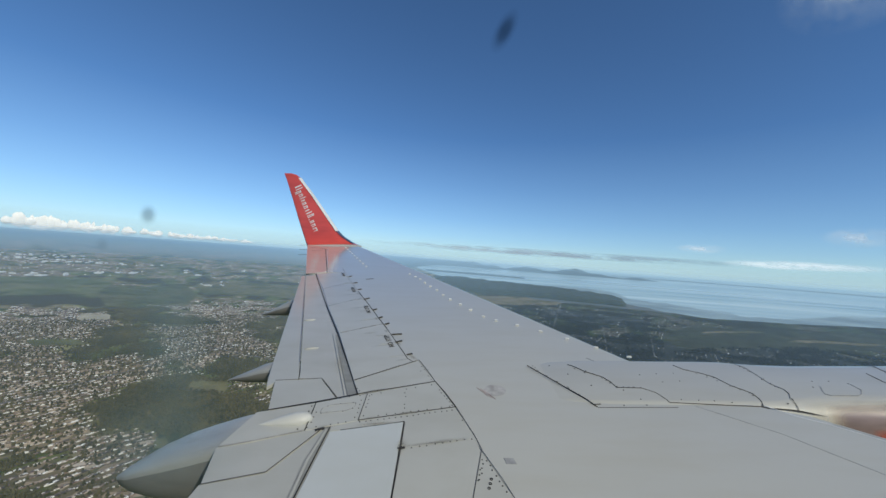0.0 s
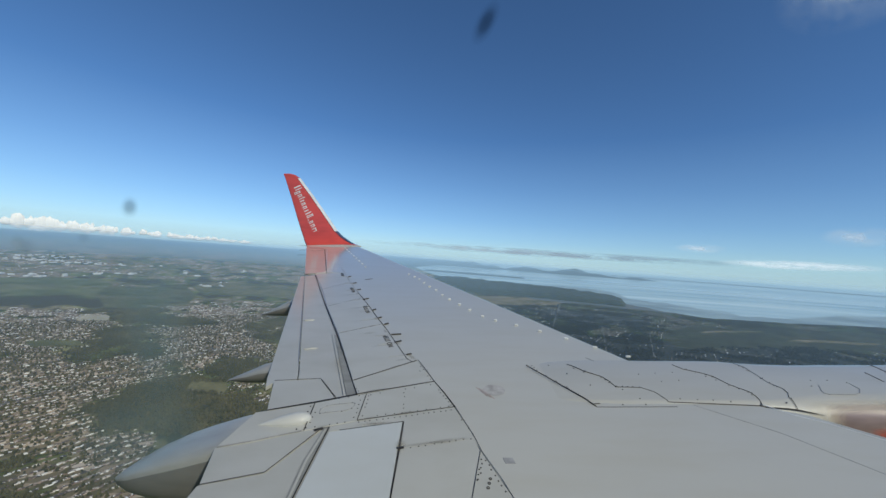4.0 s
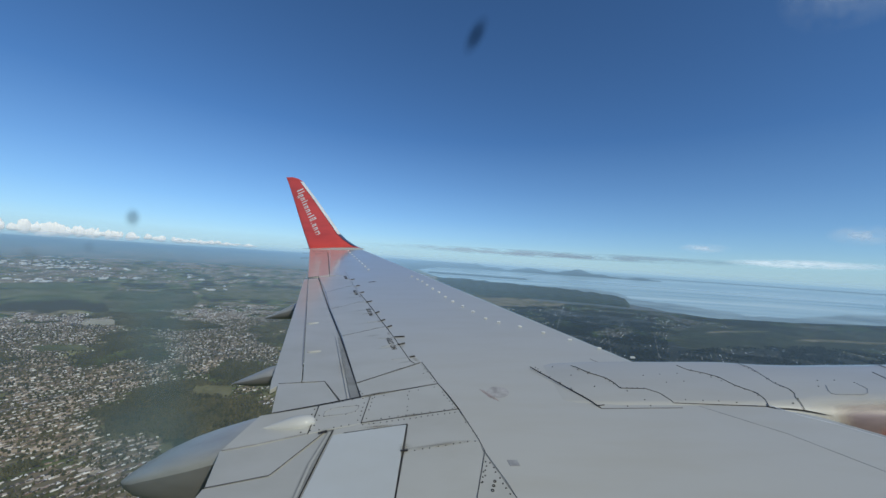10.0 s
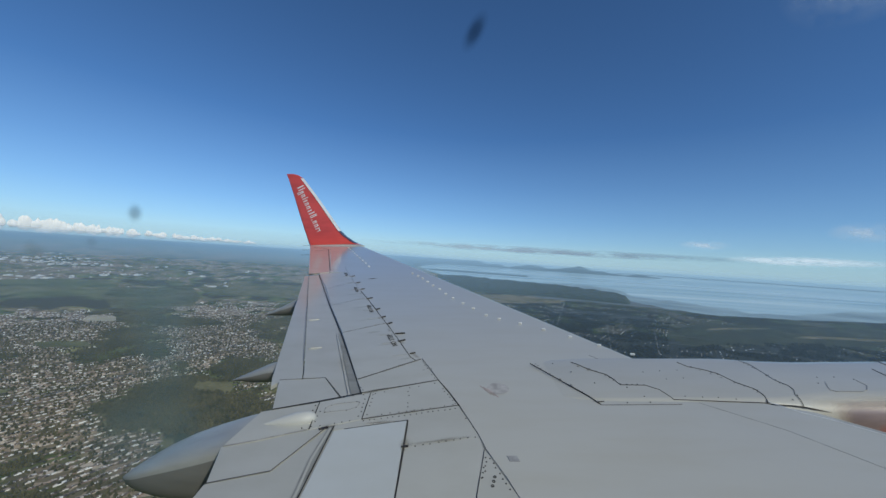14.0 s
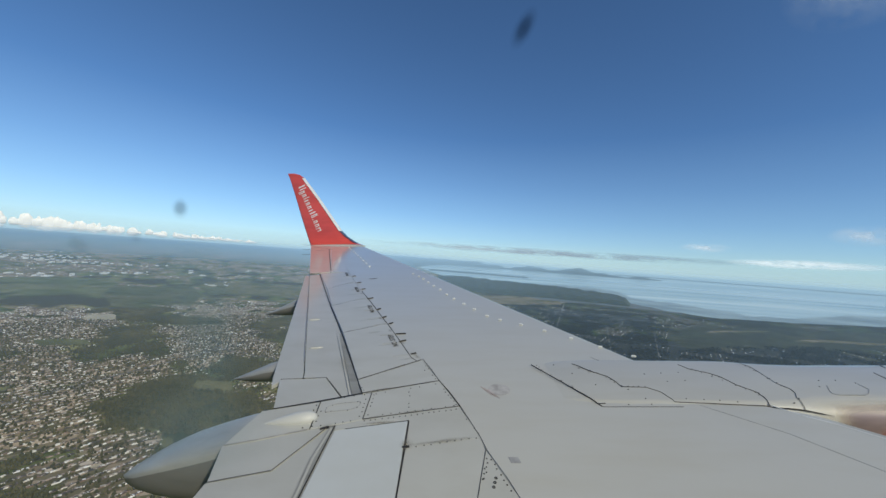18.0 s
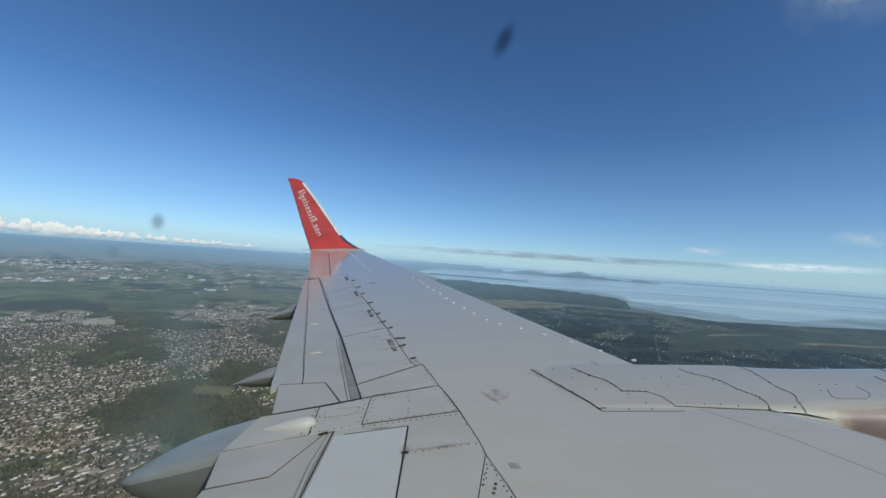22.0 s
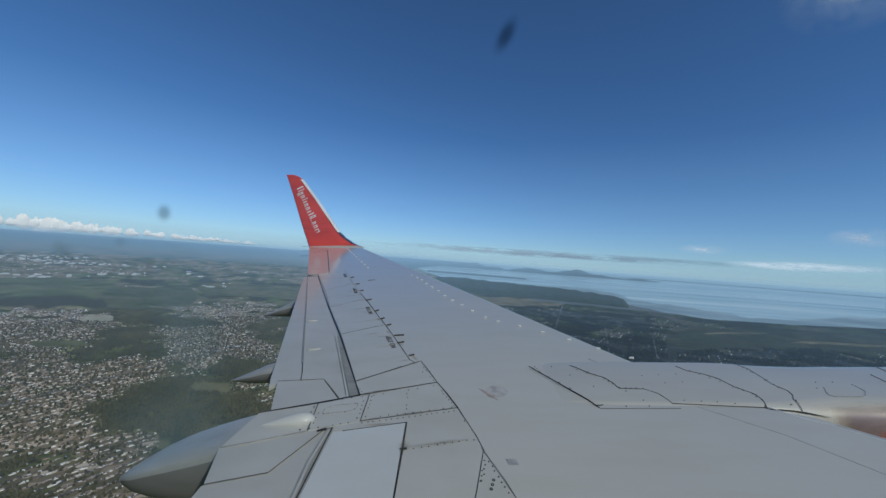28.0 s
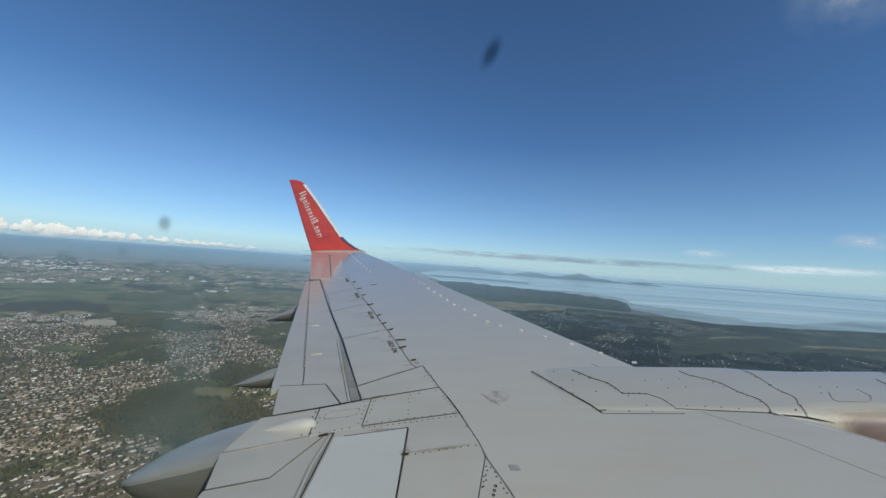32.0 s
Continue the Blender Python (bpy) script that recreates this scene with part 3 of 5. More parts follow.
# bright crease and the slight shade beside it, put in as two strips
part("slat_edge", ribbon([(2.397, 2.795), (2.514, 2.651), (2.653, 2.553), (2.744, 2.461), (2.828, 2.381), (3.03, 2.18)], 0.010, 0.0015), WHITE, airliner, "pale edge where the leading edge skin begins")
part("slat_joint", ribbon([(2.68, 2.56), (2.77, 2.472), (2.854, 2.392), (3.05, 2.19)], 0.010, 0.0008), FAIR, airliner)
# fasteners and joints, markings
PYLON_ROWS = [((0.82, 3.40), (0.837, 3.364), 2), ((0.901, 3.212), (1.014, 3.018), 3), ((0.977, 3.41), (1.085, 3.243), 2), ((1.216, 3.045), (1.252, 2.938), 2), ((1.349, 2.774), (1.528, 2.782), 2), ((1.446, 2.972), (1.507, 2.837), 2),
              ((1.696, 2.853), (2.185, 2.813), 5), ((1.695, 3.101), (1.987, 3.13), 3), ((1.709, 3.242), (2.029, 3.273), 3), ((2.724, 3.326), (2.731, 3.178), 3), ((2.732, 3.1), (2.722, 2.953), 3), ((2.676, 2.853), (2.60, 2.80), 2),
              ((3.116, 3.138), (3.022, 3.043), 2), ((3.257, 3.147), (3.38, 3.10), 2), ((1.22, 3.36), (1.36, 3.20), 4), ((1.42, 3.03), (1.60, 3.02), 5), ((2.18, 3.33), (2.36, 3.08), 5), ((2.38, 3.04), (2.44, 2.93), 3)]
for a, b, n in PYLON_ROWS:
    rivets(along(a, b, n), cowl_skin)
for chain in ([(1.13, 3.43), (1.25, 3.275), (1.36, 3.18), (1.39, 3.09)], [(2.13, 3.41), (2.25, 3.265), (2.32, 3.19), (2.35, 3.05), (2.42, 2.94), (2.42, 2.86)], [(2.70, 3.45), (2.73, 3.37), (2.72, 3.25), (2.70, 3.09), (2.73, 3.0)], [(0.79, 3.41), (1.12, 2.80)]):
    for a, b in zip(chain, chain[1:]):
        rivets(along(a, b, 7 if len(chain) == 2 else 3)[1:], cowl_skin)
ROWS = [((-0.72, 3.04), (-0.66, 2.96), 3), ((-0.55, 2.905), (-0.09, 3.065), 8), ((-0.57, 2.545), (0.07, 2.70), 17), ((-0.56, 2.60), (0.05, 2.745), 12), ((-0.565, 2.89), (-0.56, 2.62), 6), ((-0.615, 2.88), (-0.61, 2.60), 6),
        ((-0.19, 2.285), (0.19, 2.375), 9), ((-0.045, 3.03), (0.07, 2.76), 7), ((-0.19, 3.40), (-0.10, 3.16), 5), ((-0.30, 2.99), (-0.275, 2.72), 6), ((-0.13, 3.33), (-0.20, 3.31), 2), ((0.12, 2.63), (0.20, 2.43), 5),
        ((0.231, 2.182), (0.185, 1.98), 6), ((0.260, 2.177), (0.334, 1.942), 7), ((0.235, 2.154), (0.205, 2.03), 4), ((-0.90, 2.78), (-0.90, 2.48), 6), ((-0.96, 2.74), (-0.96, 2.47), 5), ((-0.85, 2.49), (-0.62, 2.56), 6), ((-0.86, 2.83), (-0.64, 2.89), 4)]
for a, b, n in ROWS:
    rivets(along(a, b, n))
OVAL = [(-0.76 + 0.115 * math.copysign(abs(math.cos(a)) ** 0.6, math.cos(a)), 2.72 + 0.05 * math.copysign(abs(math.sin(a)) ** 0.6, math.sin(a)) + 0.35 * 0.115 * math.cos(a)) for a in (2 * math.pi * k / 28 for k in range(29))]
part("access_panel_joint", ribbon(OVAL, 0.004, 0.003), PATCH, airliner)
rivets(OVAL[1:28:3])
rivets([(-0.626, 2.13)])
for x, v in ((0.267, 2.032), (0.257, 2.0), (0.247, 1.968)):
    ring = [(x + 0.007 * math.cos(k * math.pi / 6), v + 0.007 * math.sin(k * math.pi / 6)) for k in range(13)]
    part("drain_hole", ribbon(ring, 0.004, 0.003), INK, airliner, "small dark drain hole")
part("panel_joint", ribbon(along((0.771, 3.41), (1.144, 2.748), 9), 0.0026, 0.003, cowl_skin, 0.006), JOINT, airliner)
part("panel_joint", ribbon([(1.123, 2.782), (1.185, 2.79)], 0.004, 0.003, cowl_skin), JOINT, airliner)
part("panel_joint", ribbon([(1.149, 3.433), (1.188, 3.398), (1.263, 3.286), (1.37, 3.191), (1.401, 3.102), (1.409, 3.017), (1.607, 3.008), (1.68, 2.937), (1.692, 2.89), (1.70, 2.85), (1.706, 2.825), (1.709, 2.805)], 0.0032, 0.003, cowl_skin), JOINT, airliner)
part("panel_joint", ribbon([(1.709, 2.805), (1.934, 2.797), (2.132, 2.785), (2.382, 2.768)], 0.0042, 0.003, cowl_skin), GAP, airliner)
part("panel_joint", ribbon([(2.117, 3.43), (2.16, 3.338), (2.264, 3.273), (2.333, 3.199), (2.363, 3.053), (2.433, 2.945), (2.431, 2.90), (2.427, 2.861), (2.416, 2.83), (2.404, 2.80), (2.390, 2.775)], 0.0024, 0.004, cowl_skin), JOINT, airliner)
part("panel_joint", ribbon([(2.708, 3.464), (2.745, 3.382), (2.735, 3.25), (2.714, 3.09), (2.745, 2.998)], 0.003, 0.004, cowl_skin), PATCH, airliner)
part("access_door_joint", ribbon([(3.10, 3.06), (3.03, 2.971), (3.011, 2.93), (3.037, 2.91), (3.24, 2.91), (3.299, 2.936), (3.368, 2.997), (3.38, 3.089)], 0.004, 0.003, cowl_skin), PATCH, airliner)
part("panel_joint", ribbon([(3.98, 3.51), (3.95, 3.33), (3.9, 3.1)], 0.006, 0.003, cowl_skin), SEAL, airliner)
part("panel_joint", ribbon([(3.74, 3.29), (3.71, 3.12)], 0.006, 0.003, cowl_skin), SEAL, airliner)
part("panel_joint", ribbon([(1.144, 2.744), (1.743, 2.752)], 0.0035, 0.003), SEAL, airliner)
part("panel_joint", ribbon([(1.879, 2.777), (2.235, 2.442), (2.439, 2.143), (2.60, 1.90)], 0.0045, 0.0015), PATCH, airliner)
part("panel_joint", ribbon([(1.389, 3.613), (1.472, 3.488)], 0.0035, 0.0015), SEAL, airliner)
part("hinge_line", ribbon([(-2.239, 8.297), (-1.75, 7.02), (-1.40, 6.153)], 0.006, 0.0045), PATCH, airliner)
part("hinge_line", ribbon([(-1.40, 6.153), (-1.186, 5.665), (-0.98, 5.168), (-0.83, 4.796), (-0.693, 4.475), (-0.541, 4.091), (-0.337, 3.567), (-0.277, 3.493)], 0.0075, 0.0045), JOINT, airliner)
part("panel_joint", ribbon([(-0.227, 3.542), (-0.14, 3.33), (-0.059, 3.113)], 0.003, 0.0045), SEAL, airliner)
part("panel_joint", ribbon([(-0.059, 3.113), (0.020, 2.940), (0.101, 2.732)], 0.0045, 0.0045), JOINT, airliner)
part("panel_joint", ribbon([(0.101, 2.732), (0.211, 2.394), (0.243, 2.26)], 0.0022, 0.0045), SEAL, airliner)
part("panel_joint", ribbon([(0.243, 2.26), (0.333, 2.024), (0.365, 1.92), (0.45, 1.65)], 0.0017, 0.0045), PATCH, airliner)
BRACKETS = [((-1.426, 6.268), (-1.377, 6.307)), ((-1.203, 5.665), (-1.129, 5.729)), ((-0.954, 5.115), (-0.917, 5.167)), ((-0.826, 4.773), (-0.782, 4.819)), ((-0.702, 4.535), (-0.66, 4.577)),
            ((-0.573, 4.194), (-0.461, 4.211)), ((-0.506, 3.962), (-0.439, 4.009)), ((-0.35, 3.645), (-0.302, 3.671)), ((-1.62, 6.76), (-1.56, 6.80)), ((-1.85, 7.33), (-1.80, 7.37))]
for a, b in BRACKETS:
    part("hinge_bracket", ribbon([a, b], 0.017, 0.012), GAP, airliner)
    part("grime", ribbon([(a[0] - 0.17, a[1] - 0.05), (a[0], a[1])], 0.005, 0.0055), PATCH, airliner)
part("slot_mark", ribbon([(-1.47, 7.10), (-1.34, 7.16)], 0.05), INK, airliner)
bm = bmesh.new()
bmesh.ops.create_circle(bm, cap_ends=True, segments=28, radius=0.088, matrix=Matrix.Translation((0.417, 2.983, top(2.983) + 0.0022)) @ Matrix.Rotation(math.atan(0.1294), 4, "X"))
part("round_patch", bm, FAINT, airliner, "faint round patch on the skin")
part("square_patch", plate([(0.36, 2.20), (0.42, 2.20), (0.43, 2.15), (0.37, 2.15)], 0.004, 0.002, 0.0), PATCH, airliner)
for k in range(3):
    part("red_stencil", ribbon([(0.277 + 0.026 * k, 3.028 - 0.02 * k), (0.352 + 0.026 * k, 2.89 - 0.02 * k)], 0.003, 0.003), REDINK, airliner)


def vortex_generator(x, v):
    bm = bmesh.new()
    bmesh.ops.create_cube(bm, size=1, matrix=Matrix.Translation((x, v, top(v) + 0.009)) @ Matrix.Rotation(-0.25, 4, "Z") @ Matrix.Diagonal((0.045, 0.018, 0.020, 1)))
    bmesh.ops.bevel(bm, geom=bm.edges[:], offset=0.006, segments=1, affect="EDGES")
    return part("vortex_generator", bm, WHITE, airliner, "small white vortex generator")


for x, v in along((-3.029, 11.624), (-1.733, 8.412), 9):
    vortex_generator(x, v)
INNER_ROW = [(7.6, -0.68), (7.33, -0.545), (7.13, -0.44), (6.82, -0.335), (6.53, -0.225), (6.27, -0.105), (5.95, 0.0), (5.69, 0.11), (5.42, 0.25), (5.15, 0.38), (4.86, 0.525), (4.70, 0.67), (4.53, 0.90), (4.32, 1.13), (4.09, 1.36), (3.85, 1.58), (3.62, 1.81)]
for v, x in INNER_ROW:
    vortex_generator(x, v)


def stencil(words, x, v, size, turn):
    cu = bpy.data.curves.new("no_step_text", "FONT")
    cu.body, cu.size, cu.align_x, cu.align_y, cu.extrude = words, size, "CENTER", "CENTER", 0.001
    cu.offset = size * 0.004
    cu.space_character = 1.15
    ob = new("no_step_stencil", cu)
    ob.parent = airliner
    slope = math.atan(0.1294)
    ob.matrix_basis = Matrix.Translation((x, v, top(v) + 0.006)) @ Matrix.Rotation(slope, 4, "X") @ Matrix.Rotation(turn, 4, "Z")
    cu.materials.append(INK)
    return ob


for x, v, s in ((-0.575, 4.0, 0.078), (-1.043, 5.15, 0.078), (-1.502, 6.26, 0.078), (-2.01, 7.53, 0.078)):
    stencil("NO STEP", x, v, s, radians(109))

# ---- fuselage round the seat ----
FC = (-1.80, -0.25)
FR = 1.915
PANE_V = 0.10
bm = bmesh.new()
nx, na = 60, 72
xs = [-9 + 0.3 * i for i in range(nx + 1)]
grid = {}
for i, x in enumerate(xs):
    end = max(0.0, abs(x) - 7.0) / 2.0
    r = FR * math.sqrt(max(0.02, 1 - end * end))
    for k in range(na):
        a = 2 * math.pi * k / na
        grid[i, k] = bm.verts.new((x, FC[0] + r * math.cos(a), FC[1] + r * math.sin(a)))
for i in range(nx):
    for k in range(na):
        f = [grid[i, k], grid[i + 1, k], grid[i + 1, (k + 1) % na], grid[i, (k + 1) % na]]
        cx, cz = sum(p.co.x for p in f) / 4, sum(p.co.z for p in f) / 4
        if abs(cx) < 0.32 and abs(cz) < 0.26 and f[0].co.y > -0.2:
            continue
        bm.faces.new(f)
bm.faces.new([grid[0, k] for k in range(na)])
bm.faces.new([grid[nx, k] for k in reversed(range(na))])
bmesh.ops.recalc_face_normals(bm, faces=bm.faces)
part("fuselage", bm, WHITE, airliner, "white fuselage side with cabin window", True)
# window frame ring
bm = bmesh.new()
rings = []
for v, sx, sz in ((0.125, 0.42, 0.42), (0.125, 0.225, 0.19), (0.075, 0.22, 0.185), (0.07, 0.42, 0.42)):
    rings.append([bm.verts.new((sx * math.copysign(abs(math.cos(a)) ** 0.6, math.cos(a)), v, sz * math.copysign(abs(math.sin(a)) ** 0.6, math.sin(a)))) for a in (2 * math.pi * k / 40 for k in range(40))])
for a, b in zip(rings, rings[1:] + rings[:1]):
    for i in range(40):
        bm.faces.new((a[i], a[(i + 1) % 40], b[(i + 1) % 40], b[i]))
bmesh.ops.recalc_face_normals(bm, faces=bm.faces)
window = part("window", bm, CABIN, airliner, "cabin window frame with smudged pane")


def smudge_material(name, colour, strength):
    m, nt, b = nodes_of(name)
    c = nt.nodes.new("ShaderNodeTexCoord")
    ln = nt.nodes.new("ShaderNodeVectorMath")
    ln.operation = "LENGTH"
    nt.links.new(c.outputs["Object"], ln.inputs[0])
    s = strength
    a = ramp(nt, ln.outputs["Value"], [(0.0, (s, s, s)), (0.35, (s * 0.85,) * 3), (0.7, (s * 0.25,) * 3), (1.0, (0, 0, 0))])
    nt.links.new(a, b.inputs["Alpha"])
    b.inputs["Base Color"].default_value = (*colour, 1)
    b.inputs["Roughness"].default_value = 0.9
    b.inputs["Specular IOR Level"].default_value = 0.0
    return m


DIRT = smudge_material("dark_window_dirt", (0.03, 0.10, 0.22), 0.60)
GREY_DIRT = smudge_material("grey_window_dirt", (0.06, 0.07, 0.08), 0.48)
FILM = smudge_material("faint_window_film", (0.80, 0.82, 0.70), 0.28)
FAINT_DIRT = smudge_material("thin_window_dirt", (0.05, 0.06, 0.07), 0.15)
# the greasy film lets daylight through
film_nodes = FILM.node_tree
through_glow = add(film_nodes, "ShaderNodeBsdfTranslucent", Color=(0.86, 0.88, 0.62, 1))
clear = film_nodes.nodes.new("ShaderNodeBsdfTransparent")
film_mix = film_nodes.nodes.new("ShaderNodeMixShader")
film_nodes.links.new(film_nodes.nodes["Principled BSDF"].inputs["Alpha"].links[0].from_socket, film_mix.inputs[0])
film_nodes.links.new(clear.outputs[0], film_mix.inputs[1])
film_nodes.links.new(through_glow.outputs[0], film_mix.inputs[2])
film_nodes.links.new(film_mix.outputs[0], film_nodes.nodes["Material Output"].inputs[0])



def smudge(x, z, rx, rz, turn, material):
    bm = bmesh.new()
    bmesh.ops.create_circle(bm, cap_ends=True, segments=24, radius=1.0, matrix=Matrix.Rotation(math.pi / 2, 4, "X"))
    ob = part("smudge", bm, material, window, "blurred dirt mark on the window pane")
    ob.matrix_basis = Matrix.Translation((x, PANE_V, z)) @ Matrix.Rotation(turn, 4, "Y") @ Matrix.Diagonal((rx, 1, rz, 1))
    ob.visible_shadow = False
    return ob


smudge(0.0102, 0.0600, 0.0029, 0.0070, radians(27), DIRT)
smudge(-0.0852, 0.0100, 0.0028, 0.0032, 0, GREY_DIRT)
smudge(-0.0975, 0.0018, 0.0022, 0.0022, 0, FAINT_DIRT)
smudge(-0.0895, -0.0045, 0.0024, 0.0022, 0, FAINT_DIRT)
smudge(-0.1125, -0.001, 0.0028, 0.0030, 0, FAINT_DIRT)
smudge(-0.115, 0.0, 0.003, 0.003, 0, FILM)
smudge(-0.078, -0.024, 0.013, 0.028, radians(-8), FILM)
smudge(-0.082, -0.052, 0.026, 0.018, 0, FILM)

# soft stains of oil and dirt along the joints of the wing
STAIN = smudge_material("oily_dirt", (0.10, 0.095, 0.09), 0.32)
STREAK_DIRT = smudge_material("dry_dirt", (0.24, 0.23, 0.21), 0.20)


def stain(x, v, rx, rv, turn, material):
    bm = bmesh.new()
    bmesh.ops.create_circle(bm, cap_ends=True, segments=20, radius=1.0)
    ob = part("stain", bm, material, airliner, "soft dirty stain on the wing")
    ob.matrix_basis = Matrix.Translation((x, v, top(v) + 0.0055)) @ Matrix.Rotation(math.atan(0.1294), 4, "X") @ Matrix.Rotation(turn, 4, "Z") @ Matrix.Diagonal((rx, rv, 1, 1))
    ob.visible_shadow = False


rng = random.Random(12)
for v in (3.6, 3.95, 4.3, 4.75, 5.3, 6.0):
    x = lerp_table(SPAR, v)
    stain(x - 0.02, v, rng.uniform(0.06, 0.16), rng.uniform(0.018, 0.035), radians(-64) + rng.uniform(-0.2, 0.2), STAIN)
    stain(x - rng.uniform(0.08, 0.2), v - 0.06, rng.uniform(0.10, 0.2), rng.uniform(0.02, 0.04), radians(20), STREAK_DIRT)
for (x0, v0), (x1, v1) in (((-0.70, 3.17), (-0.26, 3.51)), ((-0.62, 2.93), (-0.10, 3.11)), ((-0.55, 2.575), (0.06, 2.733)), ((-0.22, 2.295), (0.18, 2.375)), ((-1.15, 4.25), (-0.78, 4.52)), ((-0.26, 2.5), (-0.26, 1.95)), ((-0.74, 2.48), (-0.30, 2.545))):
    for k in range(4):
        u = rng.uniform(0.05, 0.95)
        stain(x0 + (x1 - x0) * u, v0 + (v1 - v0) * u, rng.uniform(0.05, 0.14), rng.uniform(0.012, 0.028), math.atan2(v1 - v0, x1 - x0), rng.choice((STAIN, STREAK_DIRT)))
stain(-0.80, 2.475, 0.06, 0.03, 0.4, STAIN)
stain(-0.25, 2.30, 0.05, 0.06, 0.2, STAIN)
stain(-0.95, 3.45, 0.35, 0.05, radians(-70), STREAK_DIRT)

# ---- the country below ----


def drawn_in(d):
    """Distances past 1.5 km are drawn in, so that the horizon lies 4.8 km off; every bearing and dip stays true."""
    if d <= 1500:
        return d
    s = (d - 1500) / 6000
    return 1500 + 3300 * s / (s + 1)


def earth(az, d, h=0.0):
    """Place of a point at bearing az (degrees, clockwise from ahead), d true metres off and h above the sea."""
    k = drawn_in(d) / d
    a = radians(az)
    return Vector((d * k * math.sin(a), d * k * math.cos(a), ALT + (h - ALT) * k))


def true_uv(az, d):
    a = radians(az)
    return (d * math.sin(a) / 1000, d * math.cos(a) / 1000)


def polar_sheet(name, azs, near, far, steps, material, height=lambda az, d: 0.0, power=2.0, close=False):
    """A sheet between the distances near(az) and far(az)."""
    verts, faces, uvs = [], [], []
    for az in azs:
        a, b = near(az), far(az)
        for i in range(steps + 1):
            d = a * (b / a) ** ((i / steps) ** power)
            verts.append(earth(az, d, height(az, d)))
            uvs.append(true_uv(az, d))
    n, m = len(azs), steps + 1
    for i in range(n if close else n - 1):
        for k in range(steps):
            p, q = i * m, ((i + 1) % n) * m
            faces.append((p + k, q + k, q + k + 1, p + k + 1))
    me = bpy.data.meshes.new(name)
    me.from_pydata([tuple(v) for v in verts], [], faces)
    layer = me.uv_layers.new(name="plan")
    idx = np.empty(len(me.loops), dtype=np.int32)
    me.loops.foreach_get("vertex_index", idx)
    layer.data.foreach_set("uv", np.array(uvs, dtype=np.float32)[idx].ravel())
    me.materials.append(material)
    bm = bmesh.new()
    bm.from_mesh(me)
    bmesh.ops.recalc_face_normals(bm, faces=bm.faces)
    if sum(f.normal.z for f in bm.faces) < 0:
        bmesh.ops.reverse_faces(bm, faces=bm.faces)
    bm.to_mesh(me)
    bm.free()
    me.shade_smooth()
    return new(name, me)


TOWNS = [(-42.6, 1.80, 4.2, 0.11), (-45.5, 2.25, 3.0, 0.08), (-47.4, 3.55, 4.6, 0.165), (-28.6, 3.65, 5.5, 0.17), (-29.7, 2.83, 3.4, 0.10), (-25.5, 2.41, 2.9, 0.12), (-47.1, 2.45, 2.7, 0.076), (-46.1, 1.93, 4.5, 0.044), (-38.3, 2.29, 3.3, 0.082), (-32.0, 2.30, 1.9, 0.11),
         (-48.3, 1.73, 2.0, 0.052), (-23.9, 1.63, 1.2, 0.037), (-38.4, 1.38, 3.0, 0.043), (-36.6, 1.12, 5.3, 0.031), (-44.8, 3.11, 2.3, 0.067), (24.6, 4.05, 2.2, 0.06), (34.0, 4.22, 1.6, 0.05), (-34.1, 2.88, 3.7, 0.10),
         (-46.9, 1.92, 3.6, 0.05), (-46.4, 1.55, 4.0, 0.05), (-46.7, 1.32, 4.0, 0.04), (-38.0, 1.16, 6.0, 0.035), (-38.5, 1.46, 3.0, 0.035)]
WOODS = [(-45.8, 4.75, 3.0, 0.05), (-39.4, 3.0, 3.3, 0.08), (-34.6, 1.83, 3.3, 0.08), (-32, 3.3, 2.5, 0.05), (-27, 2.05, 3, 0.06)]


def town_at(px, py):
    """Over 0: houses; under 0: woods and open land."""
    az, d = math.degrees(math.atan2(px, py)), math.hypot(px, py)
    t = 0.55 * noise.noise((px * 1.4 + 4, py * 1.4, 0.3)) + 0.85 * noise.noise((px * 3.4, py * 3.4, 5)) + 0.65 * noise.noise((px * 8, py * 8, 2))
    if d > 4.9 and az < 3:
        return t + (0.0 if d > 7.0 else -0.30)
    t -= 0.27 if az < 0 else 0.36
    lean = -0.006 if az < 0 else 0.02
    for sign, patches in ((0.62, TOWNS), (-0.45, WOODS)):
        for a0, d0, wa, wd in patches:
            q = ((az - a0) / wa) ** 2 + ((d / d0 - 1 - lean * (az - a0)) / wd) ** 2
            if q < 4:
                t += sign * math.exp(-q * q * 0.6)
    return t


